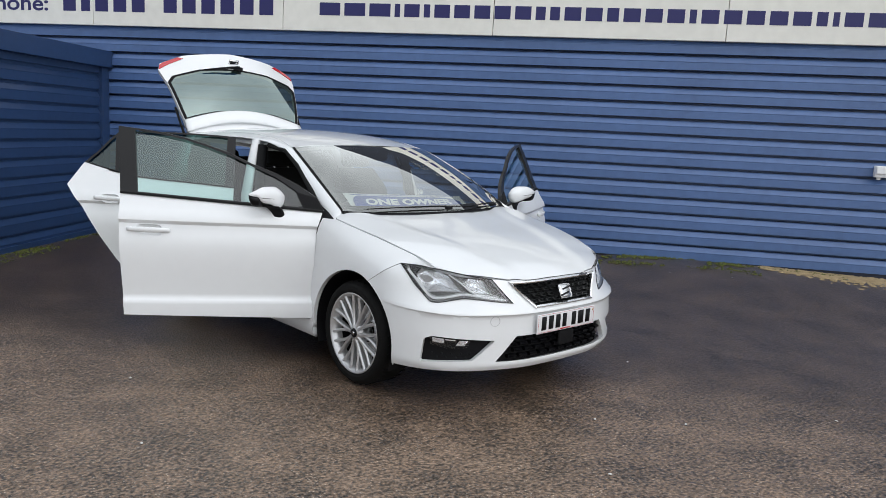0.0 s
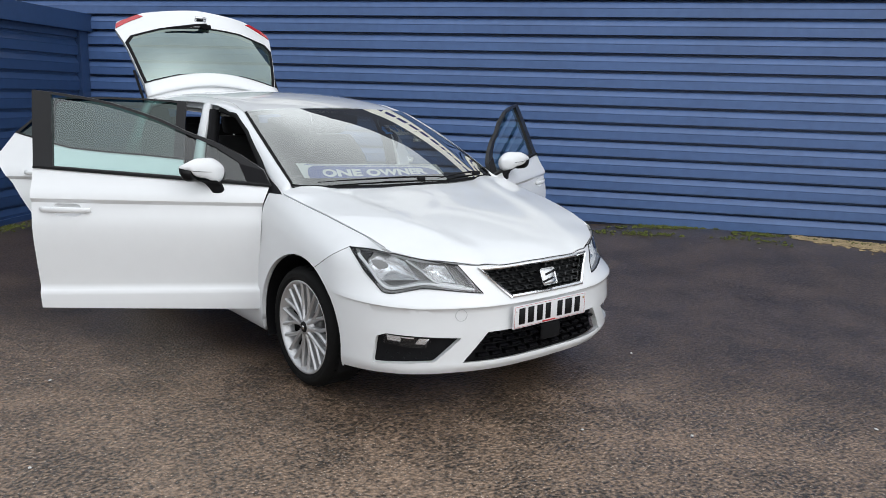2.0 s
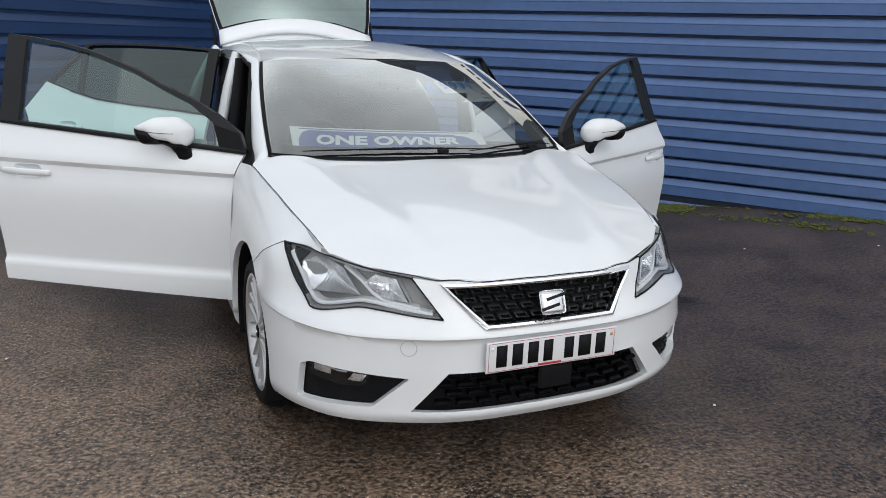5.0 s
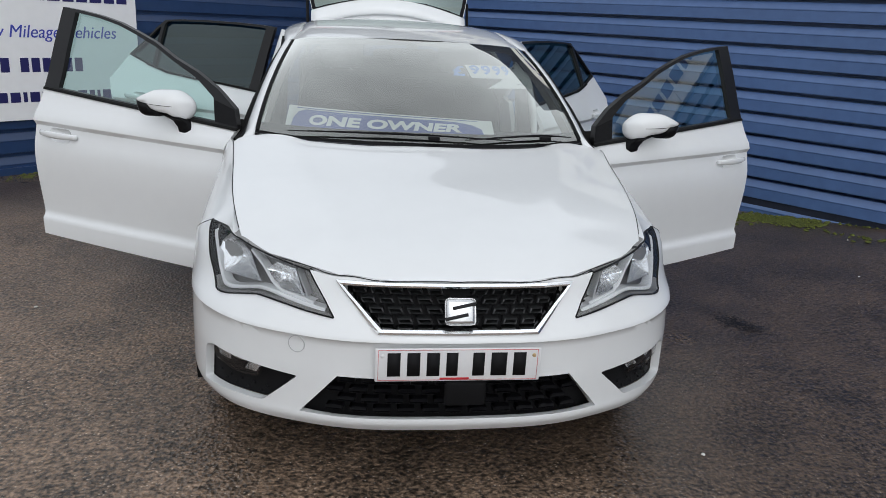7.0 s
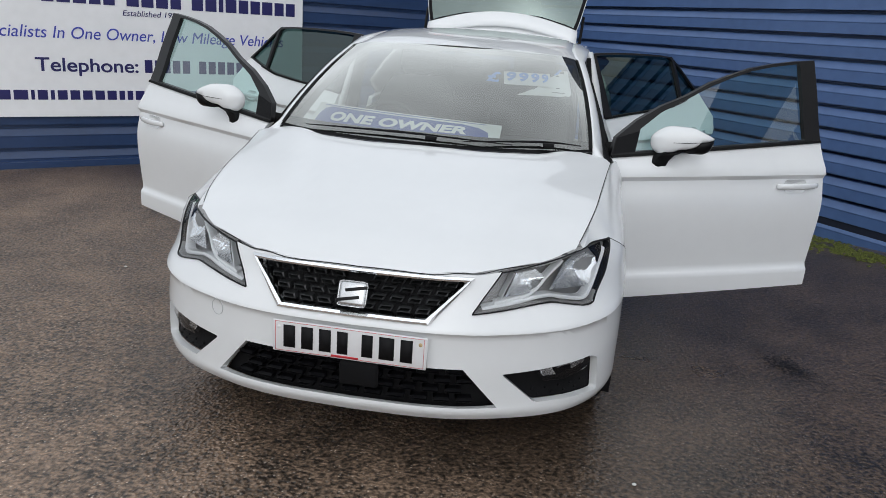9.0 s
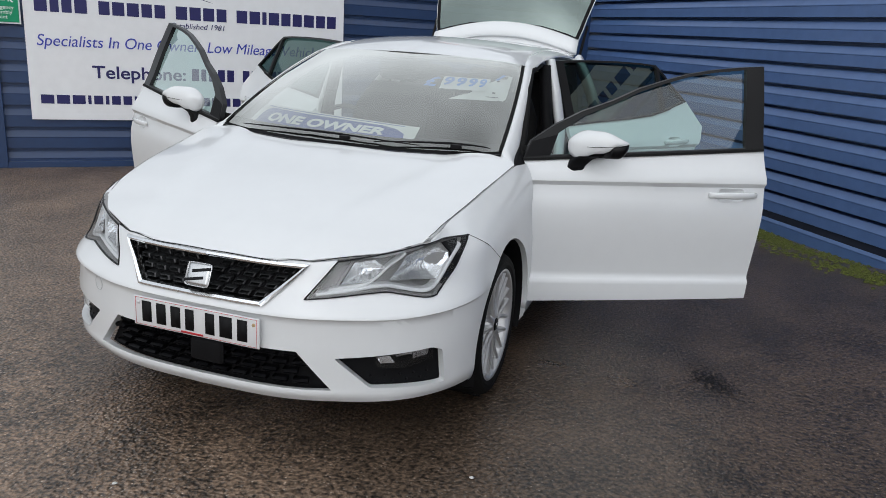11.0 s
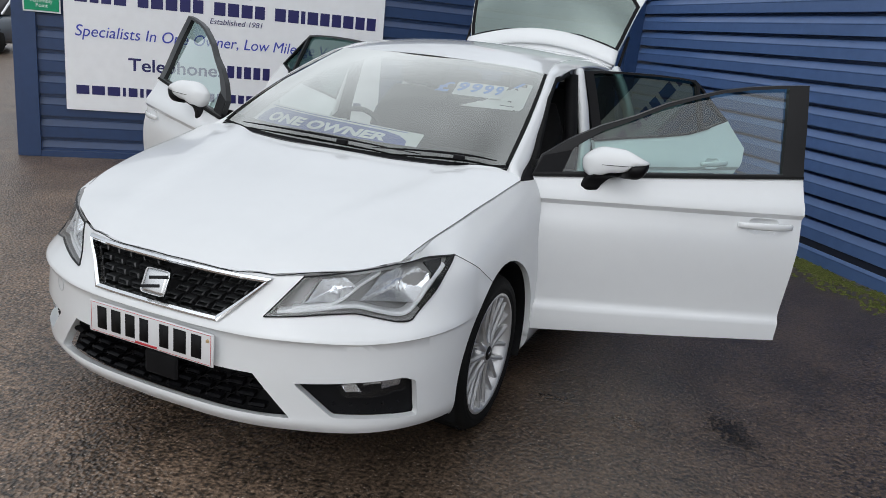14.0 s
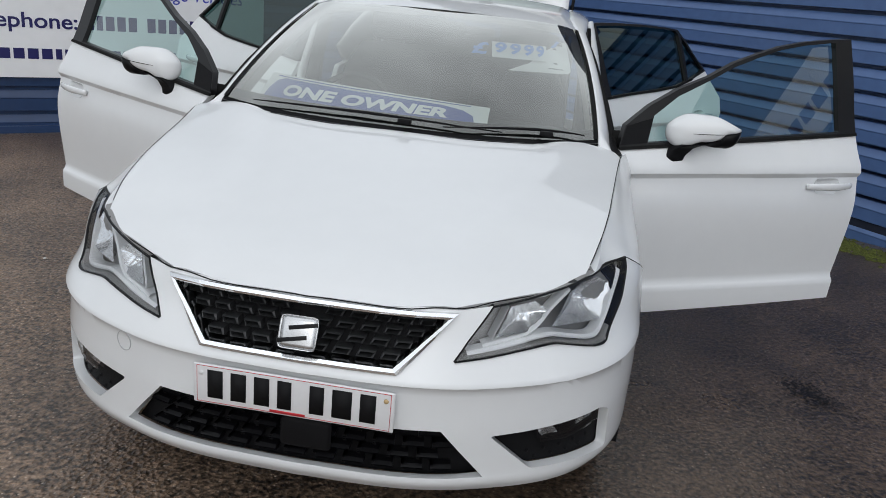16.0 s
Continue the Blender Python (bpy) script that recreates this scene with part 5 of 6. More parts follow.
def build_rear_door(sgn, angle, label):
    def put(s, z):
        k = door_out(z - 0.014 * s * smooth01(0.80, 0.88, z)) - 0.02 * (s - 0.4) ** 2
        return Vector((sgn * k, s, z))
    skin = [(0.01, 0.335), (0.60, 0.348), (0.72, 0.40), (0.80, 0.50), (0.91, 0.67), (1.02, 0.86), (1.135, 1.02), (1.035, 1.175), (0.955, 1.150), (0.87, 1.128), (0.69, 1.088), (0.48, 1.068), (0.24, 1.052), (0.0, 1.03), (0.0, 0.7)]
    dish = rounded([(0.776, 0.896), (0.888, 0.900), (0.900, 0.962), (0.782, 0.960)], 0.034, 5)
    bm = cut_panel(skin, [dish], 0.04, put, 0.0, [((-0.05, z - 0.0007), (1.15, z + 0.0161), True) for z in (0.879, 0.900)])
    if sgn < 0:
        bmesh.ops.reverse_faces(bm, faces=bm.faces[:])
    rim = [e for e in bm.edges if len(e.link_faces) == 1]
    made = bmesh.ops.extrude_edge_only(bm, edges=rim)
    for v in [g for g in made["geom"] if isinstance(g, bmesh.types.BMVert)]:
        v.co.x -= sgn * 0.03
    for e in rim:
        e.smooth = False
    door = part("rear_door", bm, WHITE, car, label)
    door.matrix_local = pose(sgn * 0.90, 1.58, -0.010 * sgn, 0, 0, -sgn * angle)

    def sub(name, poly, holes, mat, off=0.0, depth=0.012, text="", step=0.06):
        b = cut_panel(poly, holes, step, (lambda s, z: Vector((sgn * (pane_out(z) + off - 0.02 * (s - 0.5) ** 2), s, z))) if name == "window_pane" else (lambda s, z: put(s, z) + Vector((sgn * off, 0, 0))), 0.0)
        if sgn < 0:
            bmesh.ops.reverse_faces(b, faces=b.faces[:])
        if depth:
            r_ = [e for e in b.edges if len(e.link_faces) == 1]
            m_ = bmesh.ops.extrude_edge_only(b, edges=r_)
            for v in [g for g in m_["geom"] if isinstance(g, bmesh.types.BMVert)]:
                v.co.x -= sgn * depth
            for e in r_:
                e.smooth = False
        return part(name, b, mat, door, text)
    belt = [(0.0, 1.03), (0.24, 1.052), (0.48, 1.068), (0.69, 1.088), (0.87, 1.128), (1.035, 1.175)]
    outer = belt + [(0.955, 1.25), (0.875, 1.345), (0.82, 1.398)] + REAR_TOP[::-1]
    inner = [(0.065, 1.043), (0.24, 1.058), (0.48, 1.074), (0.69, 1.094), (0.80, 1.118), (0.815, 1.372), (0.795, 1.389), (0.70, 1.395), (0.50, 1.399), (0.27, 1.397), (0.10, 1.390), (0.058, 1.384)]
    corner_pane = [(0.825, 1.126), (0.87, 1.136), (1.012, 1.176), (0.945, 1.243), (0.865, 1.335), (0.838, 1.360)]
    sub("window_frame", outer, [inner, corner_pane], FRAME_BLACK, 0.002, 0.026, "satin black window frame")
    for poly in (inner, corner_pane):
        pane = sub("window_pane", poly, [], SIDE_DARK, -0.012, 0.0, "dark tinted rear side window")
        pane.visible_shadow = False
    sub("inner_panel", [(0.03, 0.37), (0.58, 0.38), (0.76, 0.60), (1.05, 0.99), (0.98, 1.14), (0.85, 1.10), (0.03, 1.02)], [], DASH, -0.075, 0.0, "dark grey inner door trim", 0.1)
    sub("belt_seal", [(u, z - 0.003) for u, z in belt[:-1]] + [(u, z + 0.007) for u, z in belt[:-1]][::-1], [], RUBBER, 0.006, 0.01)
    grip = bmesh.new()
    rws = []
    for k in range(13):
        t = k / 12
        s = lerp(0.735, 0.945, t)
        bow = 0.030 * math.sin(math.pi * min(1, max(0, (t + 0.06) / 1.12))) ** 0.6
        c = put(s, 0.930 + 0.008 * t)
        rws.append([c + Vector((sgn * (bow + 0.008 * math.cos(a)), 0, (0.0125 + 0.004 * math.sin(math.pi * t)) * math.sin(a))) for a in [2 * math.pi * j / 10 for j in range(10)]])
    loft(rws, True, grip)
    grip.faces.new(grip.verts[:10]), grip.faces.new(grip.verts[len(grip.verts) - 10:])
    bmesh.ops.recalc_face_normals(grip, faces=grip.faces[:])
    part("handle", grip, WHITE, door, "white body-coloured door handle")
    handle_dish(dish, put, sgn, door)


build_rear_door(-1, 59.3, "open white rear door on the driver's side")
build_rear_door(1, 41.4, "open white rear door on the passenger side")

# ---------------------------------------------------------------- open tailgate
TG_A, TG_B = Vector((0, 3.13, 1.50)), Vector((0, 3.50, 2.14))
tg_dir = (TG_B - TG_A).normalized()
tg_out = Vector((0, -tg_dir.z, tg_dir.y))
TG_LEN = (TG_B - TG_A).length


def gate(x, t):
    """A point of the raised tailgate: t from the hinge side to the free end, along its outer face."""
    bow = 0.10 * math.sin(math.pi * min(1, max(0, t / TG_LEN)) * 0.9) * 0.5 + 0.02
    return TG_A + tg_dir * t + tg_out * (bow - 0.16 * (x / 0.7) ** 2 * (0.35 + 0.65 * t / TG_LEN)) + Vector((x, 0, 0))


tg_half = [(0.0, -0.085), (0.30, -0.09), (0.565, -0.11), (0.580, 0.03), (0.600, 0.11), (0.655, 0.41), (0.690, 0.56), (0.66, 0.635), (0.45, 0.705), (0.0, 0.735)]
glass_half = [(0.0, 0.105), (0.30, 0.092), (0.50, 0.052), (0.576, 0.03), (0.596, 0.11), (0.650, 0.41), (0.60, 0.475), (0.35, 0.535), (0.0, 0.552)]
full = lambda h: h + [(-x, t) for x, t in reversed(h)]
tailgate = part("tailgate", cut_panel(full(tg_half), [full(glass_half)], 0.05, gate, 0.05), WHITE, car, "white tailgate raised open with a rear wiper")
b = cut_panel(full(glass_half), [full([(lerp(x, 0, 0.04), lerp(t, 0.3, 0.06)) for x, t in glass_half])], 0.05, lambda x, t: gate(x, t) + tg_out * 0.003, 0.004)
part("glass_border", b, BLACK_MATT, tailgate, "black border of the rear window")
rear_pane = part("rear_window", cut_panel(full(glass_half), [], 0.06, gate, 0.0), TAIL_GLASS, tailgate, "dark green-tinted heated rear window")
rear_pane.visible_shadow = False
spoiler_rows = []
for j in range(-12, 13):
    s = j / 12
    x = s * 0.585
    c = gate(x, 0.055 - 0.10 * s * s)
    spoiler_rows.append([c + tg_dir * (0.065 * math.cos(a)) + tg_out * (0.022 * math.sin(a) + 0.014) for a in [2 * math.pi * k / 10 for k in range(10)]])
b = loft(spoiler_rows, True)
b.faces.new(b.verts[:10]), b.faces.new(b.verts[len(b.verts) - 10:])
bmesh.ops.recalc_face_normals(b, faces=b.faces[:])
part("roof_spoiler", b, WHITE, tailgate, "white roof spoiler")
for sgn in (1, -1):
    lamp = [(sgn * 0.46, 0.668), (sgn * 0.60, 0.612), (sgn * 0.686, 0.566), (sgn * 0.675, 0.610), (sgn * 0.64, 0.636), (sgn * 0.50, 0.686)]
    part("tail_lamp", cut_panel(lamp, [], 0.03, lambda x, t: gate(x, t) + tg_out * 0.008, 0.012), LAMP_RED, tailgate, "red tail lamp section on the tailgate")
    part("gas_strut", tube([(sgn * 0.60, 2.98, 1.22), (sgn * 0.62, 3.26, 1.62)], 0.011, 8), BLACK_MATT, tailgate, "black gas strut")
wiper = tube([gate(0.02, 0.545) + tg_out * 0.05, gate(-0.08, 0.535) + tg_out * 0.05, gate(-0.32, 0.515) + tg_out * 0.03], [0.014, 0.011, 0.006], 8)
box_bm(0.09, 0.035, 0.035, gate(0.02, 0.545) + tg_out * 0.025, 0.01, bm=wiper)
part("rear_wiper", wiper, BLACK_MATT, tailgate, "black rear wiper")
part("emblem", box_bm(0.10, 0.012, 0.07, gate(0, 0.62) + tg_out * 0.006, 0.01, turn=Matrix.Rotation(math.atan2(tg_dir.y, tg_dir.z), 4, "X")), CHROME, tailgate)

# ---------------------------------------------------------------- wheels
def build_wheel(sgn, y, steer=0.0):
    wheel = part("wheel", revolve([(0.0, -0.006), (0.036, -0.006), (0.052, -0.018), (0.060, -0.04), (0.060, -0.10), (0.0, -0.10)], 28), ALLOY, car, "silver multi-spoke alloy wheel")
    tyre = revolve([(0.236, -0.005), (0.246, 0.006), (0.252, 0.005), (0.255, 0.008), (0.266, 0.011), (0.270, 0.009), (0.274, 0.011), (0.287, 0.008), (0.292, 0.003), (0.300, -0.004), (0.309, -0.022), (0.313, -0.045), (0.314, -0.11), (0.313, -0.175), (0.300, -0.215), (0.262, -0.226), (0.232, -0.215)], 72)
    part("tyre", tyre, RUBBER, wheel, "black road tyre")
    tread = bmesh.new()
    for k in range(0, 72, 2):
        a = 2 * math.pi * k / 72
        for off, wd in ((-0.040, 0.036), (-0.19, 0.036)):
            bm = box_bm(wd, 0.0035, 0.006, (0, 0, 0))
            bmesh.ops.transform(bm, matrix=Matrix.Rotation(a, 4, "X") @ Matrix.Translation((off, 0.0, 0.3125)) @ Matrix.Rotation(0.25, 4, "Z"), verts=bm.verts)
            join(tread, bm)
    tagged(part("tread_block", tread, BLACK_MATT, wheel, smooth=False), kind="stuff")
    rim = revolve([(0.243, -0.012), (0.245, 0.002), (0.239, 0.006), (0.230, 0.0), (0.218, -0.03), (0.208, -0.06), (0.200, -0.20), (0.20, -0.21)], 72)
    part("rim", rim, ALLOY, wheel, "silver alloy rim")
    part("barrel", revolve([(0.206, -0.06), (0.196, -0.19)], 48), BLACK_MATT, wheel)
    part("brake_disc", revolve([(0.07, -0.105), (0.140, -0.105), (0.140, -0.125), (0.07, -0.125)], 40), SATIN, wheel, "steel brake disc")
    part("brake_shield", revolve([(0.0, -0.14), (0.20, -0.145)], 40), BLACK_MATT, wheel)
    for k in range(20):
        # ten pairs: each pair shares a root and splits towards the rim
        pair, half = divmod(k, 2)
        a0, a1 = 2 * math.pi * (pair + (0.05 if half else -0.05)) / 10, 2 * math.pi * (pair + (0.29 if half else -0.29)) / 10
        rws = []
        for i in range(9):
            t = i / 8
            r = lerp(0.040, 0.234, t)
            a = lerp(a0, a1, smooth01(0.12, 1.0, t))
            w = lerp(0.0095, 0.0105, t)
            x_ = curve([(0, -0.006), (0.3, -0.014), (0.7, -0.010), (1, -0.004)], t)
            c, s = math.cos(a), math.sin(a)
            rad, tan = Vector((0, c, s)), Vector((0, -s, c))
            p = rad * r
            rws.append([Vector((x_ - 0.032, 0, 0)) + p - tan * w, Vector((x_ - 0.008, 0, 0)) + p - tan * w, Vector((x_, 0, 0)) + p - tan * w * 0.35, Vector((x_, 0, 0)) + p + tan * w * 0.35, Vector((x_ - 0.008, 0, 0)) + p + tan * w, Vector((x_ - 0.032, 0, 0)) + p + tan * w])
        bm = loft(rws, True)
        bmesh.ops.recalc_face_normals(bm, faces=bm.faces[:])
        part("spoke", bm, ALLOY, wheel, smooth=False)
    for k in range(5):
        a = 2 * math.pi * (k + 0.5) / 5
        bm = revolve([(0.0, 0.0), (0.008, 0.0), (0.009, -0.02)], 6)
        bmesh.ops.translate(bm, vec=(-0.012, 0.056 * math.cos(a), 0.056 * math.sin(a)), verts=bm.verts)
        part("wheel_bolt", bm, BLACK_GLOSS, wheel)
    part("centre_cap", revolve([(0.0, 0.0), (0.024, 0.0), (0.028, -0.003), (0.029, -0.010)], 24), BLACK_GLOSS, wheel, "black wheel centre cap")
    part("cap_emblem", box_bm(0.002, 0.022, 0.018, (0.0008, 0, 0)), CHROME, wheel)
    wheel.matrix_local = pose(sgn * 0.864, y, 0.314, 0, 0, (0 if sgn > 0 else 180) + steer)
    return wheel


for sgn in (1, -1):
    for y in (0.088, 2.66):
        build_wheel(sgn, y, 0.0)

# ---------------------------------------------------------------- cabin
def rounded_block(name, sx, sy, sz, m, mat, bevel, label="", parent=None):
    bm = box_bm(sx, sy, sz, (0, 0, 0), bevel, segs=3)
    bmesh.ops.transform(bm, matrix=m, verts=bm.verts)
    return part(name, bm, mat, parent or car, label)


dash_rows = []
for y, z in ((0.36, 0.975), (0.55, 0.985), (0.75, 0.992), (0.88, 0.975), (0.93, 0.92), (0.94, 0.80), (0.90, 0.62)):
    dash_rows.append([(x, y - 0.10 * (1 - abs(x) / 0.74) if y < 0.5 else y, z - 0.012 * (abs(x) / 0.7) ** 3 + (0.035 * math.exp(-((x + 0.36) / 0.17) ** 2) if 0.7 < y < 0.9 else 0)) for x in [k * 0.074 for k in range(-10, 11)]])
part("dashboard", loft(dash_rows), DASH, car, "dark grey soft dashboard")
rounded_block("centre_screen", 0.22, 0.03, 0.14, pose(0.02, 0.945, 0.86, -12, 0, 0), BLACK_GLOSS, 0.01)
rounded_block("centre_console", 0.22, 1.0, 0.26, pose(0, 1.35, 0.42), DASH, 0.04)
wheel_ring = bmesh.new()
rws = []
for k in range(36):
    a = 2 * math.pi * k / 36
    c = Vector((0.185 * math.cos(a), 0, 0.185 * math.sin(a)))
    rws.append([c * (1 + 0.075 * math.cos(b_) ) + Vector((0, 0.015 * math.sin(b_), 0)) for b_ in [2 * math.pi * j / 8 for j in range(8)]])
rws.append(rws[0])
loft(rws, True, wheel_ring)
box_bm(0.16, 0.05, 0.12, (0, -0.01, 0), 0.03, bm=wheel_ring)
box_bm(0.35, 0.02, 0.035, (0, -0.005, 0), 0.008, bm=wheel_ring)
bmesh.ops.transform(wheel_ring, matrix=pose(-0.36, 1.02, 0.90, -22, 0, 0), verts=wheel_ring.verts)
part("steering_wheel", wheel_ring, DASH, car, "dark steering wheel")


def seat(x, y):
    rounded_block("seat_cushion", 0.50, 0.50, 0.18, pose(x, y, 0.52, 8, 0, 0), CLOTH, 0.06, "dark grey cloth seat cushion")
    bm = bmesh.new()
    rws_ = []
    for k in range(9):
        t = k / 8
        w, th = curve([(0, 0.25), (0.3, 0.26), (0.7, 0.255), (1, 0.17)], t), curve([(0, 0.085), (0.6, 0.07), (1, 0.035)], t)
        c = Vector((x, y + 0.24 + 0.26 * t, 0.58 + 0.60 * t))
        rws_.append([c + Vector((w * math.copysign(abs(math.cos(a)) ** 0.6, math.cos(a)), th * math.copysign(abs(math.sin(a)) ** 0.6, math.sin(a)), 0)) for a in [2 * math.pi * j / 20 for j in range(20)]])
    loft(rws_, True, bm)
    bm.faces.new(bm.verts[len(bm.verts) - 20:])
    bmesh.ops.recalc_face_normals(bm, faces=bm.faces[:])
    part("seat_back", bm, CLOTH, car, "dark grey cloth seat back")
    rounded_block("headrest", 0.26, 0.10, 0.19, pose(x, y + 0.535, 1.285, -12, 0, 0), CLOTH, 0.045, "dark grey headrest")
    for k in (-1, 1):
        part("headrest_post", tube([(x + 0.06 * k, y + 0.50, 1.14), (x + 0.06 * k, y + 0.53, 1.24)], 0.007, 6), CHROME, car)


seat(-0.36, 1.32), seat(0.36, 1.32)
rounded_block("rear_bench", 1.30, 0.48, 0.18, pose(0, 2.20, 0.52, 6, 0, 0), CLOTH, 0.06, "dark grey rear bench")
rounded_block("rear_seat_back", 1.30, 0.14, 0.70, pose(0, 2.60, 0.88, -16, 0, 0), CLOTH, 0.05)
for x in (-0.42, 0, 0.42):
    rounded_block("headrest", 0.26, 0.08, 0.15, pose(x, 2.70, 1.20, -12, 0, 0), CLOTH, 0.035)
rounded_block("interior_mirror", 0.24, 0.03, 0.065, pose(0, 1.10, 1.318, -10, 0, 0), BLACK_MATT, 0.02, "black interior mirror")
rounded_block("mirror_stalk", 0.055, 0.08, 0.045, pose(0, 1.14, 1.350), DASH, 0.018)
for sgn in (1, -1):
    rounded_block("sun_visor", 0.36, 0.14, 0.016, pose(sgn * 0.31, 1.30, 1.368, 4, 0, 0), HEADLINER, 0.007)
    bm = tube([(sgn * 0.675, 1.56, 1.25), (sgn * 0.69, 1.53, 0.9), (sgn * 0.70, 1.5, 0.45)], 0.02, 6, squash=(1, 0.2))
    part("seat_belt", bm, BLACK_MATT, car)
for sgn in (1, -1):
    lining = loft([[(sgn * 0.66, y, z0), (sgn * 0.655, y, lerp(z0, z1, 0.5)), (sgn * 0.60, y, z1)] for y, z0, z1 in ((2.42, 0.45, 1.10), (2.60, 0.45, 1.34), (2.85, 0.45, 1.36), (3.10, 0.45, 1.32))])
    part("luggage_side_lining", lining, DASH, car, "dark grey luggage area lining")
part("parcel_shelf", box_bm(1.20, 0.46, 0.025, (0, 2.95, 1.03), 0.008), DASH, car, "dark grey parcel shelf")
part("cargo_wall", box_bm(1.2, 0.03, 0.4, (0, 3.20, 0.62), 0.01), DASH, car)


# ---------------------------------------------------------------- cards in the windscreen
def on_screen(bm, s0, s1, t0, t1, inside_by, tilt=0.0):
    """Bends a flat mesh (x and y from 0 to 1, z its thickness) on to the inner face of the windscreen; tilt lowers its far end."""
    for v in bm.verts:
        a, b = v.co.x, v.co.y
        p = screen(lerp(s0, s1, a), lerp(t0, t1 - tilt * a, b))
        v.co = p + Vector((0, 0.45, -0.89)) * (inside_by - v.co.z)
    return bm


def sheet(poly=None, thick=0.001, step=0.06):
    poly = poly or [(0, 0), (1, 0), (1, 1), (0, 1)]
    return cut_panel(poly, [], step, lambda x, y: Vector((x, y, thick)), thick)


def unit_text(text, x0, x1, y0, y1, shear=0.0, bold=0.0):
    bm = text_bm(text, 1.0, shear=shear, bold=bold)
    bmesh.ops.triangulate(bm, faces=bm.faces[:])
    xs, ys = [v.co.x for v in bm.verts], [v.co.y for v in bm.verts]
    for v in bm.verts:
        v.co = (lerp(x0, x1, (v.co.x - min(xs)) / (max(xs) - min(xs))), lerp(y0, y1, (v.co.y - min(ys)) / (max(ys) - min(ys))), 0.0015 if v.co.z > 0 else 0.001)
    return bm


banner = tagged(new("windscreen_banner"), "white and blue ONE OWNER sales banner behind the windscreen", "banner", kind="thing")
SB = (-0.685, 0.315, 0.088, 0.282)
part("card", on_screen(sheet(), *SB, 0.030, 0.07), CARD_WHITE, banner)
part("blue_field", on_screen(sheet([(0.045, 0.0), (0.955, 0.0), (0.945, 0.42), (0.90, 0.66), (0.82, 0.78), (0.14, 0.84), (0.09, 0.72), (0.055, 0.42)]), *SB, 0.027, 0.07), BANNER_BLUE, banner)
part("accent_line", on_screen(sheet([(0.07, 0.885), (0.93, 0.885), (0.93, 0.915), (0.07, 0.915)]), *SB, 0.027, 0.07), BANNER_BLUE, banner)
part("lettering", on_screen(unit_text("ONE OWNER", 0.17, 0.85, 0.18, 0.62, 0.15, 0.045), *SB, 0.0245, 0.07), CARD_WHITE, banner, "bold white ONE OWNER lettering")

price = tagged(new("price_card"), "white price card with blue figures stuck inside the windscreen", "price card", kind="thing")
PC = (0.0, 1.0, 0.0, 1.0)


def strip_text(text, s0, s1, t0, t1, deep, mat):
    part("figure", on_screen(unit_text(text, 0.0, 1.0, 0.0, 1.0, 0.0, 0.034), s0, s1, t0, t1, deep), mat, price)


part("card", on_screen(sheet([(0.44, 0.640), (0.47, 0.612), (0.755, 0.600), (0.785, 0.635), (0.787, 0.935), (0.70, 0.935), (0.58, 0.83), (0.54, 0.80)], step=0.03), *PC, 0.060), CARD_WHITE, price)
part("lower_flap", on_screen(sheet([(0.353, 0.556), (0.70, 0.585), (0.69, 0.600), (0.46, 0.632), (0.43, 0.632)], step=0.03), *PC, 0.056), CARD_WHITE, price)
part("corner_flash", on_screen(sheet([(0.585, 0.835), (0.63, 0.845), (0.70, 0.925), (0.66, 0.925)], step=0.03), *PC, 0.055), INK_SKY, price)
part("figure_strip", on_screen(sheet([(0.275, 0.655), (0.55, 0.670), (0.552, 0.833), (0.256, 0.815)], step=0.03), *PC, 0.052), CARD_WHITE, price)
for k in range(4):
    strip_text("9", 0.277 + 0.0685 * k, 0.329 + 0.0685 * k, 0.690 + 0.003 * k, 0.802 + 0.004 * k, 0.047, INK_SKY)
strip_text("£", 0.180, 0.248, 0.668, 0.796, 0.052, INK_SKY)
strip_text("20", 0.660, 0.725, 0.872, 0.915, 0.056, INK_BLACK)
for s_, t_ in ((0.615, 0.822), (0.612, 0.668)):
    part("dash_mark", on_screen(sheet([(s_, t_), (s_ + 0.034, t_), (s_ + 0.034, t_ + 0.013), (s_, t_ + 0.013)]), *PC, 0.056), INK_BLACK, price)
part("small_print_bar", on_screen(sheet([(0.57, 0.612), (0.70, 0.618), (0.70, 0.623), (0.57, 0.617)]), *PC, 0.054), INK_BLACK, price)
paper = tagged(part("paper_sheet", box_bm(0.30, 0.21, 0.002, (0, 0, 0), 0.0), CARD_WHITE), "white paper sheet lying on the dashboard", "paper")
paper.matrix_world = pose(-0.36, 0.64, 1.032, 4, -3, 24)

# ---------------------------------------------------------------- small things on the wall
box = tagged(new("outside_socket"), "small white weatherproof box on the blue wall", "electrical box", kind="thing")
slab("body", "R", 9.42, 9.60, 1.262, 1.39, 0.0, 0.075, SIGN_WHITE, box, bevel=0.012)
slab("lid", "R", 9.425, 9.595, 1.30, 1.385, 0.076, 0.095, SIGN_WHITE, box, bevel=0.008)
slab("cable_gland", "R", 9.45, 9.49, 1.235, 1.262, 0.02, 0.05, SIGN_WHITE, box, bevel=0.006)

# ---------------------------------------------------------------- what lies on the ground
rng = random.Random(4)


def ground_at(p):
    return rise(p.x, p.y)


def clump(bm, p, r, h):
    n = 6
    top = bm.verts.new((p.x, p.y, p.z + h))
    ring = [bm.verts.new((p.x + r * rng.uniform(0.6, 1.2) * math.cos(2 * math.pi * k / n), p.y + r * rng.uniform(0.6, 1.2) * math.sin(2 * math.pi * k / n), p.z - 0.004)) for k in range(n)]
    for k in range(n):
        bm.faces.new((ring[k], ring[(k + 1) % n], top))


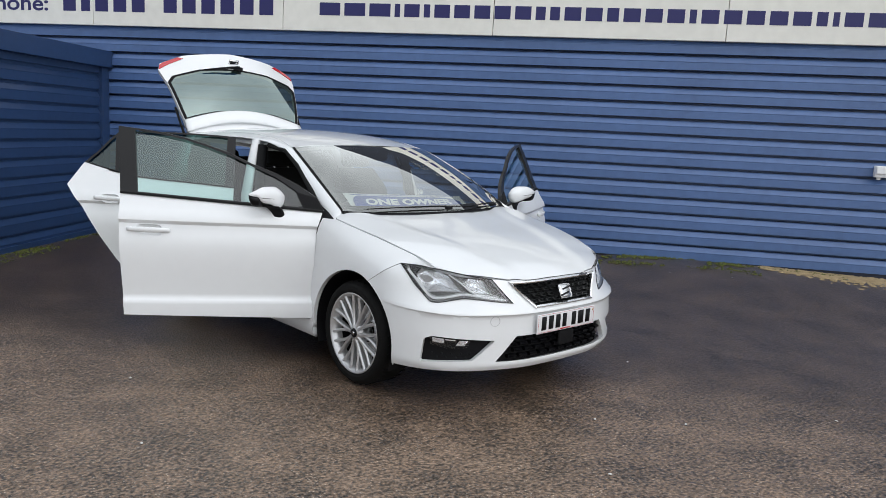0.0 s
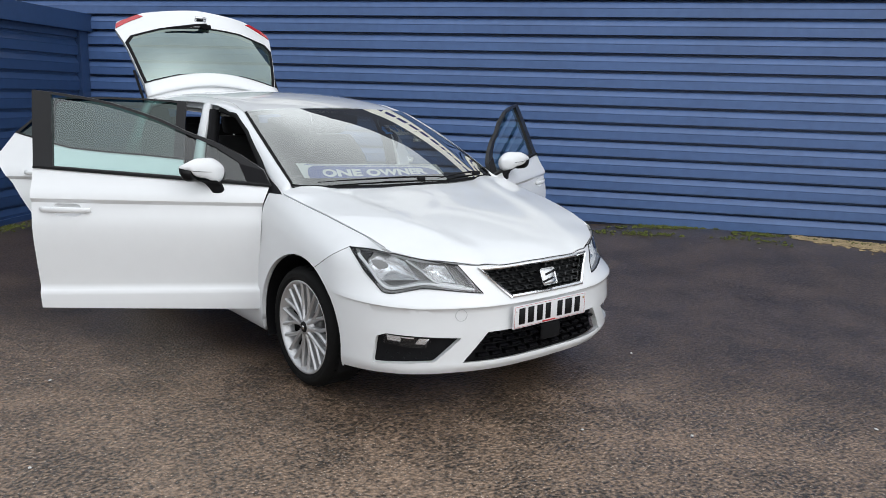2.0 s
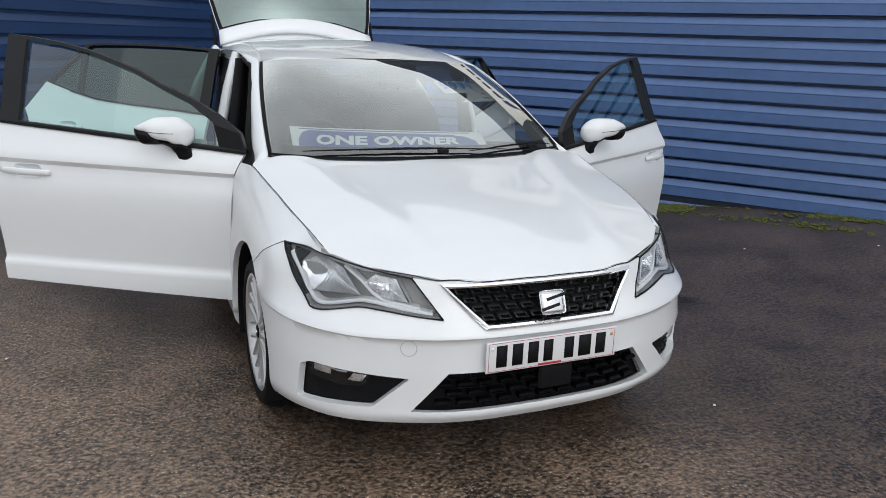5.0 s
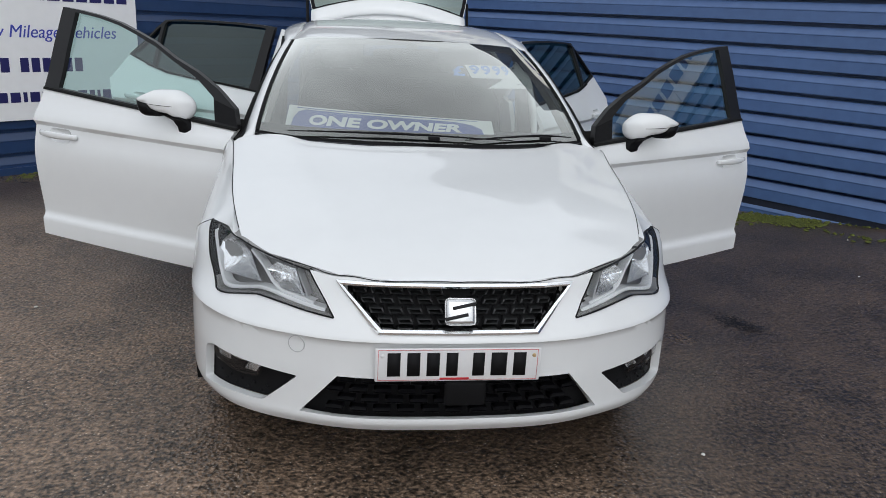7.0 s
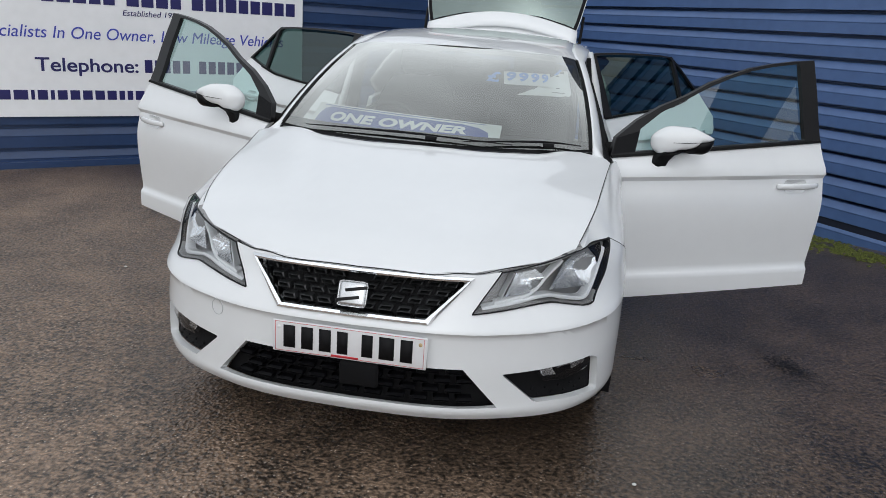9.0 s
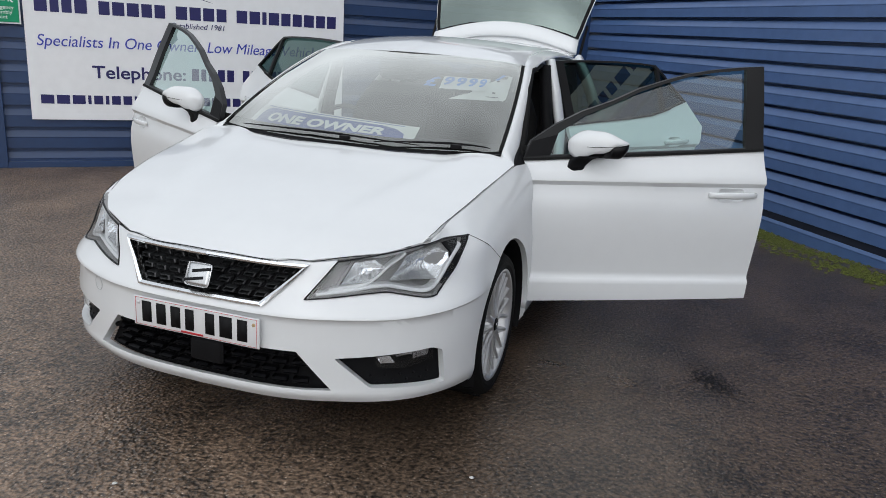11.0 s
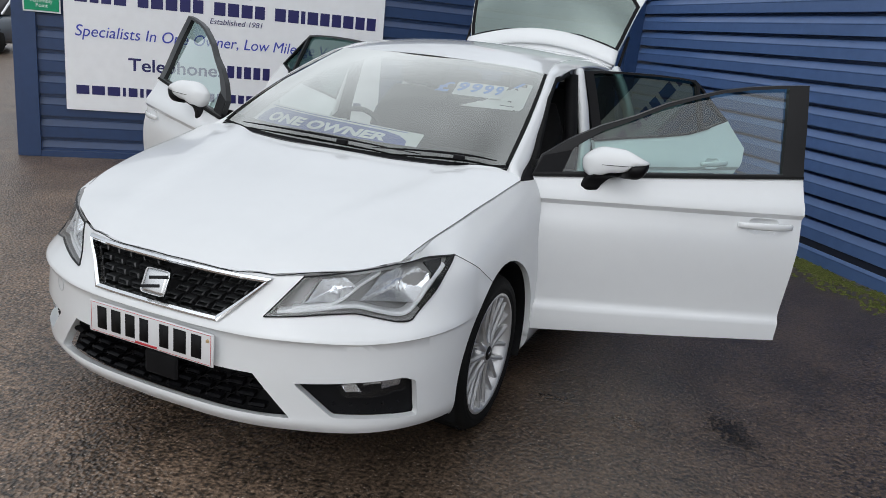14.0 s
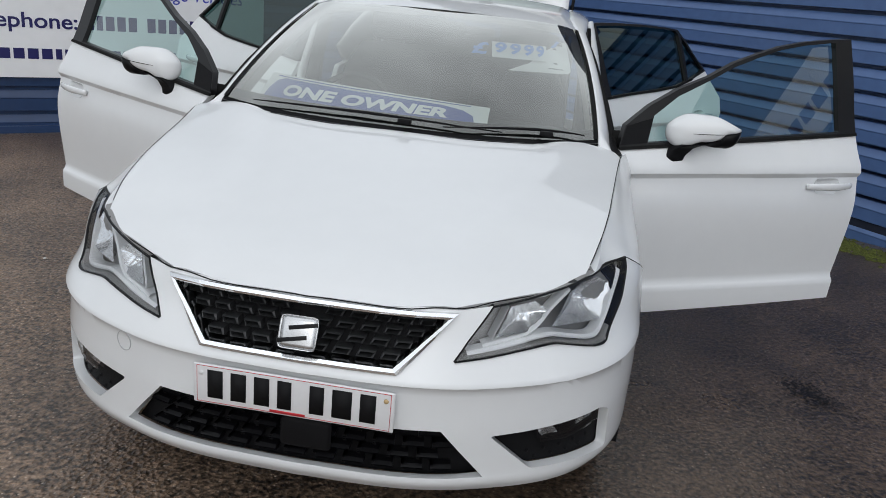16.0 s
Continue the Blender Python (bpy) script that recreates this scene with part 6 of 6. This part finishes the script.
bm = bmesh.new()
for k in range(7600):
    s = rng.uniform(1.2, 9.2)
    spread = 0.42 if s > 3.0 else 0.3
    d = abs(rng.gauss(0.16, 0.13)) if s < 6 else abs(rng.gauss(0.22, 0.14))
    if d > spread * 1.4 or noise.noise((s * 1.6, d * 5, 0.3)) + rng.uniform(-0.35, 0.35) < (-0.10 if s < 5.8 else 0.26):
        continue
    p = CORNER + RIGHT_U * s - RIGHT_N * (d + 0.005)
    p.z = ground_at(p)
    clump(bm, p, rng.uniform(0.010, 0.030), rng.uniform(0.004, 0.014))
for k in range(1200):
    s, d = rng.uniform(0.2, 4.6), abs(rng.gauss(0.10, 0.10))
    if noise.noise((s * 1.6, d * 5, 4.3)) + rng.uniform(-0.3, 0.3) < 0.12:
        continue
    p = CORNER + LEFT_U * s - LEFT_N * (d + 0.04)
    clump(bm, p, rng.uniform(0.010, 0.026), rng.uniform(0.004, 0.010))
tagged(part("moss", bm, MOSS), "green moss along the foot of the walls", "moss", kind="stuff")

bm = bmesh.new()
for k in range(2600):
    s = rng.uniform(8.35, 11.5)
    d = abs(rng.gauss(0.16, 0.15)) * min(1.0, 0.35 + (s - 8.35) * 0.9)
    p = CORNER + RIGHT_U * s - RIGHT_N * (d + 0.004)
    p.z = ground_at(p)
    clump(bm, p, rng.uniform(0.012, 0.045), rng.uniform(0.003, 0.012))
tagged(part("sand_drift", bm, SAND), "pale sandy grit drifted against the wall", "sand", kind="stuff")


bm = bmesh.new()
for k in range(300):
    a, q = rng.gauss(0, 0.075), rng.gauss(0, 0.038)
    x, y = 1.795 + a * math.cos(radians(-48)) - q * math.sin(radians(-48)), 0.655 + a * math.sin(radians(-48)) + q * math.cos(radians(-48))
    n, r, turn = 7, rng.uniform(0.002, 0.008), rng.uniform(0, 3)
    bm.faces.new([bm.verts.new((x + r * rng.uniform(0.6, 1.3) * math.cos(turn + 2 * math.pi * i / n), y + r * rng.uniform(0.6, 1.3) * math.sin(turn + 2 * math.pi * i / n), rise(x, y) + 0.0012 + 0.00001 * k)) for i in range(n)])
tagged(part("oil_stain", bm, STAIN), "dark oil stain spread on the asphalt", "stain", kind="stuff")
chips = [(-0.094, -1.136), (0.266, -1.48), (0.987, -0.604), (3.796, 0.80), (1.056, -1.97), (-1.886, 0.886), (-2.17, -0.06), (3.147, 2.566), (3.3, 1.9), (2.9, 1.2), (-0.6, -1.6), (4.2, 0.3)]
for x, y in chips:
    bm = bmesh.new()
    bmesh.ops.create_icosphere(bm, subdivisions=1, radius=1.0)
    for v in bm.verts:
        v.co = (v.co.x * 0.012 * rng.uniform(0.6, 1.3), v.co.y * 0.008 * rng.uniform(0.6, 1.3), v.co.z * 0.004)
    chip = tagged(part("litter_chip", bm, CHIP, smooth=False), "small pale chip of litter on the asphalt", "litter", group="litter chips")
    chip.matrix_world = pose(x, y, rise(x, y) + 0.003, 0, 0, rng.uniform(0, 180))

# ---------------------------------------------------------------- beyond the end of the shed
SILVER_BLUE = material("slate_blue_car_paint", (0.045, 0.06, 0.085), rough=0.3, coat=1.0, vary=0.03)
far = tagged(new("parked_car"), "dark slate blue car parked beyond the shed", "car", kind="thing")
sections = [(0.0, 0.62, 0.34, 0.60), (0.25, 0.80, 0.22, 0.72), (0.9, 0.88, 0.20, 0.88), (1.25, 0.89, 0.20, 0.96), (2.1, 0.90, 0.20, 0.98), (3.6, 0.89, 0.22, 1.0), (4.15, 0.80, 0.30, 0.95)]
bm = loft([[(w * math.copysign(abs(math.cos(a)) ** 0.45, math.cos(a)), y, (lo + hi) / 2 + (hi - lo) / 2 * math.copysign(abs(math.sin(a)) ** 0.55, math.sin(a))) for a in [2 * math.pi * k / 24 for k in range(24)]] for y, w, lo, hi in sections], True)
bm.faces.new(bm.verts[:24]), bm.faces.new(bm.verts[len(bm.verts) - 24:])
bmesh.ops.recalc_face_normals(bm, faces=bm.faces[:])
part("body", bm, SILVER_BLUE, far)
cab = [(1.2, 0.78, 0.94, 0.95), (2.0, 0.64, 0.94, 1.42), (3.0, 0.62, 0.94, 1.44), (3.9, 0.70, 0.94, 0.98)]
bm = loft([[(-w, y, lo), (-w * 0.96, y, hi - 0.02), (-w * 0.8, y, hi), (w * 0.8, y, hi), (w * 0.96, y, hi - 0.02), (w, y, lo)] for y, w, lo, hi in cab])
part("cabin_glass", bm, BLACK_GLOSS, far)
bm = loft([[(-0.60, y, z + 0.004), (0.60, y, z + 0.004)] for y, z in ((1.98, 1.42), (2.5, 1.455), (3.05, 1.44))])
bmesh.ops.solidify(bm, geom=bm.faces[:], thickness=0.02)
part("roof", bm, SILVER_BLUE, far)
for sgn in (1, -1):
    part("roof_pillar", tube([(sgn * 0.78, 1.2, 0.95), (sgn * 0.62, 2.0, 1.43), (sgn * 0.61, 3.0, 1.44), (sgn * 0.72, 3.9, 0.97)], 0.03, 6), SATIN, far)
    part("headlamp", box_bm(0.30, 0.20, 0.10, (sgn * 0.60, 0.16, 0.62), 0.03), REFLECTOR, far)
    for y in (0.82, 3.4):
        bm = revolve([(0.0, 0.0), (0.20, 0.01), (0.21, 0.0), (0.31, 0.0), (0.32, -0.03), (0.32, -0.2)], 28)
        wheel = part("wheel", bm, RUBBER, far)
        wheel.matrix_local = pose(sgn * 0.88, y, 0.32, 0, 0, 0 if sgn > 0 else 180)
far.matrix_world = pose(-16.6, 9.6, 0, 0, 0, 20)
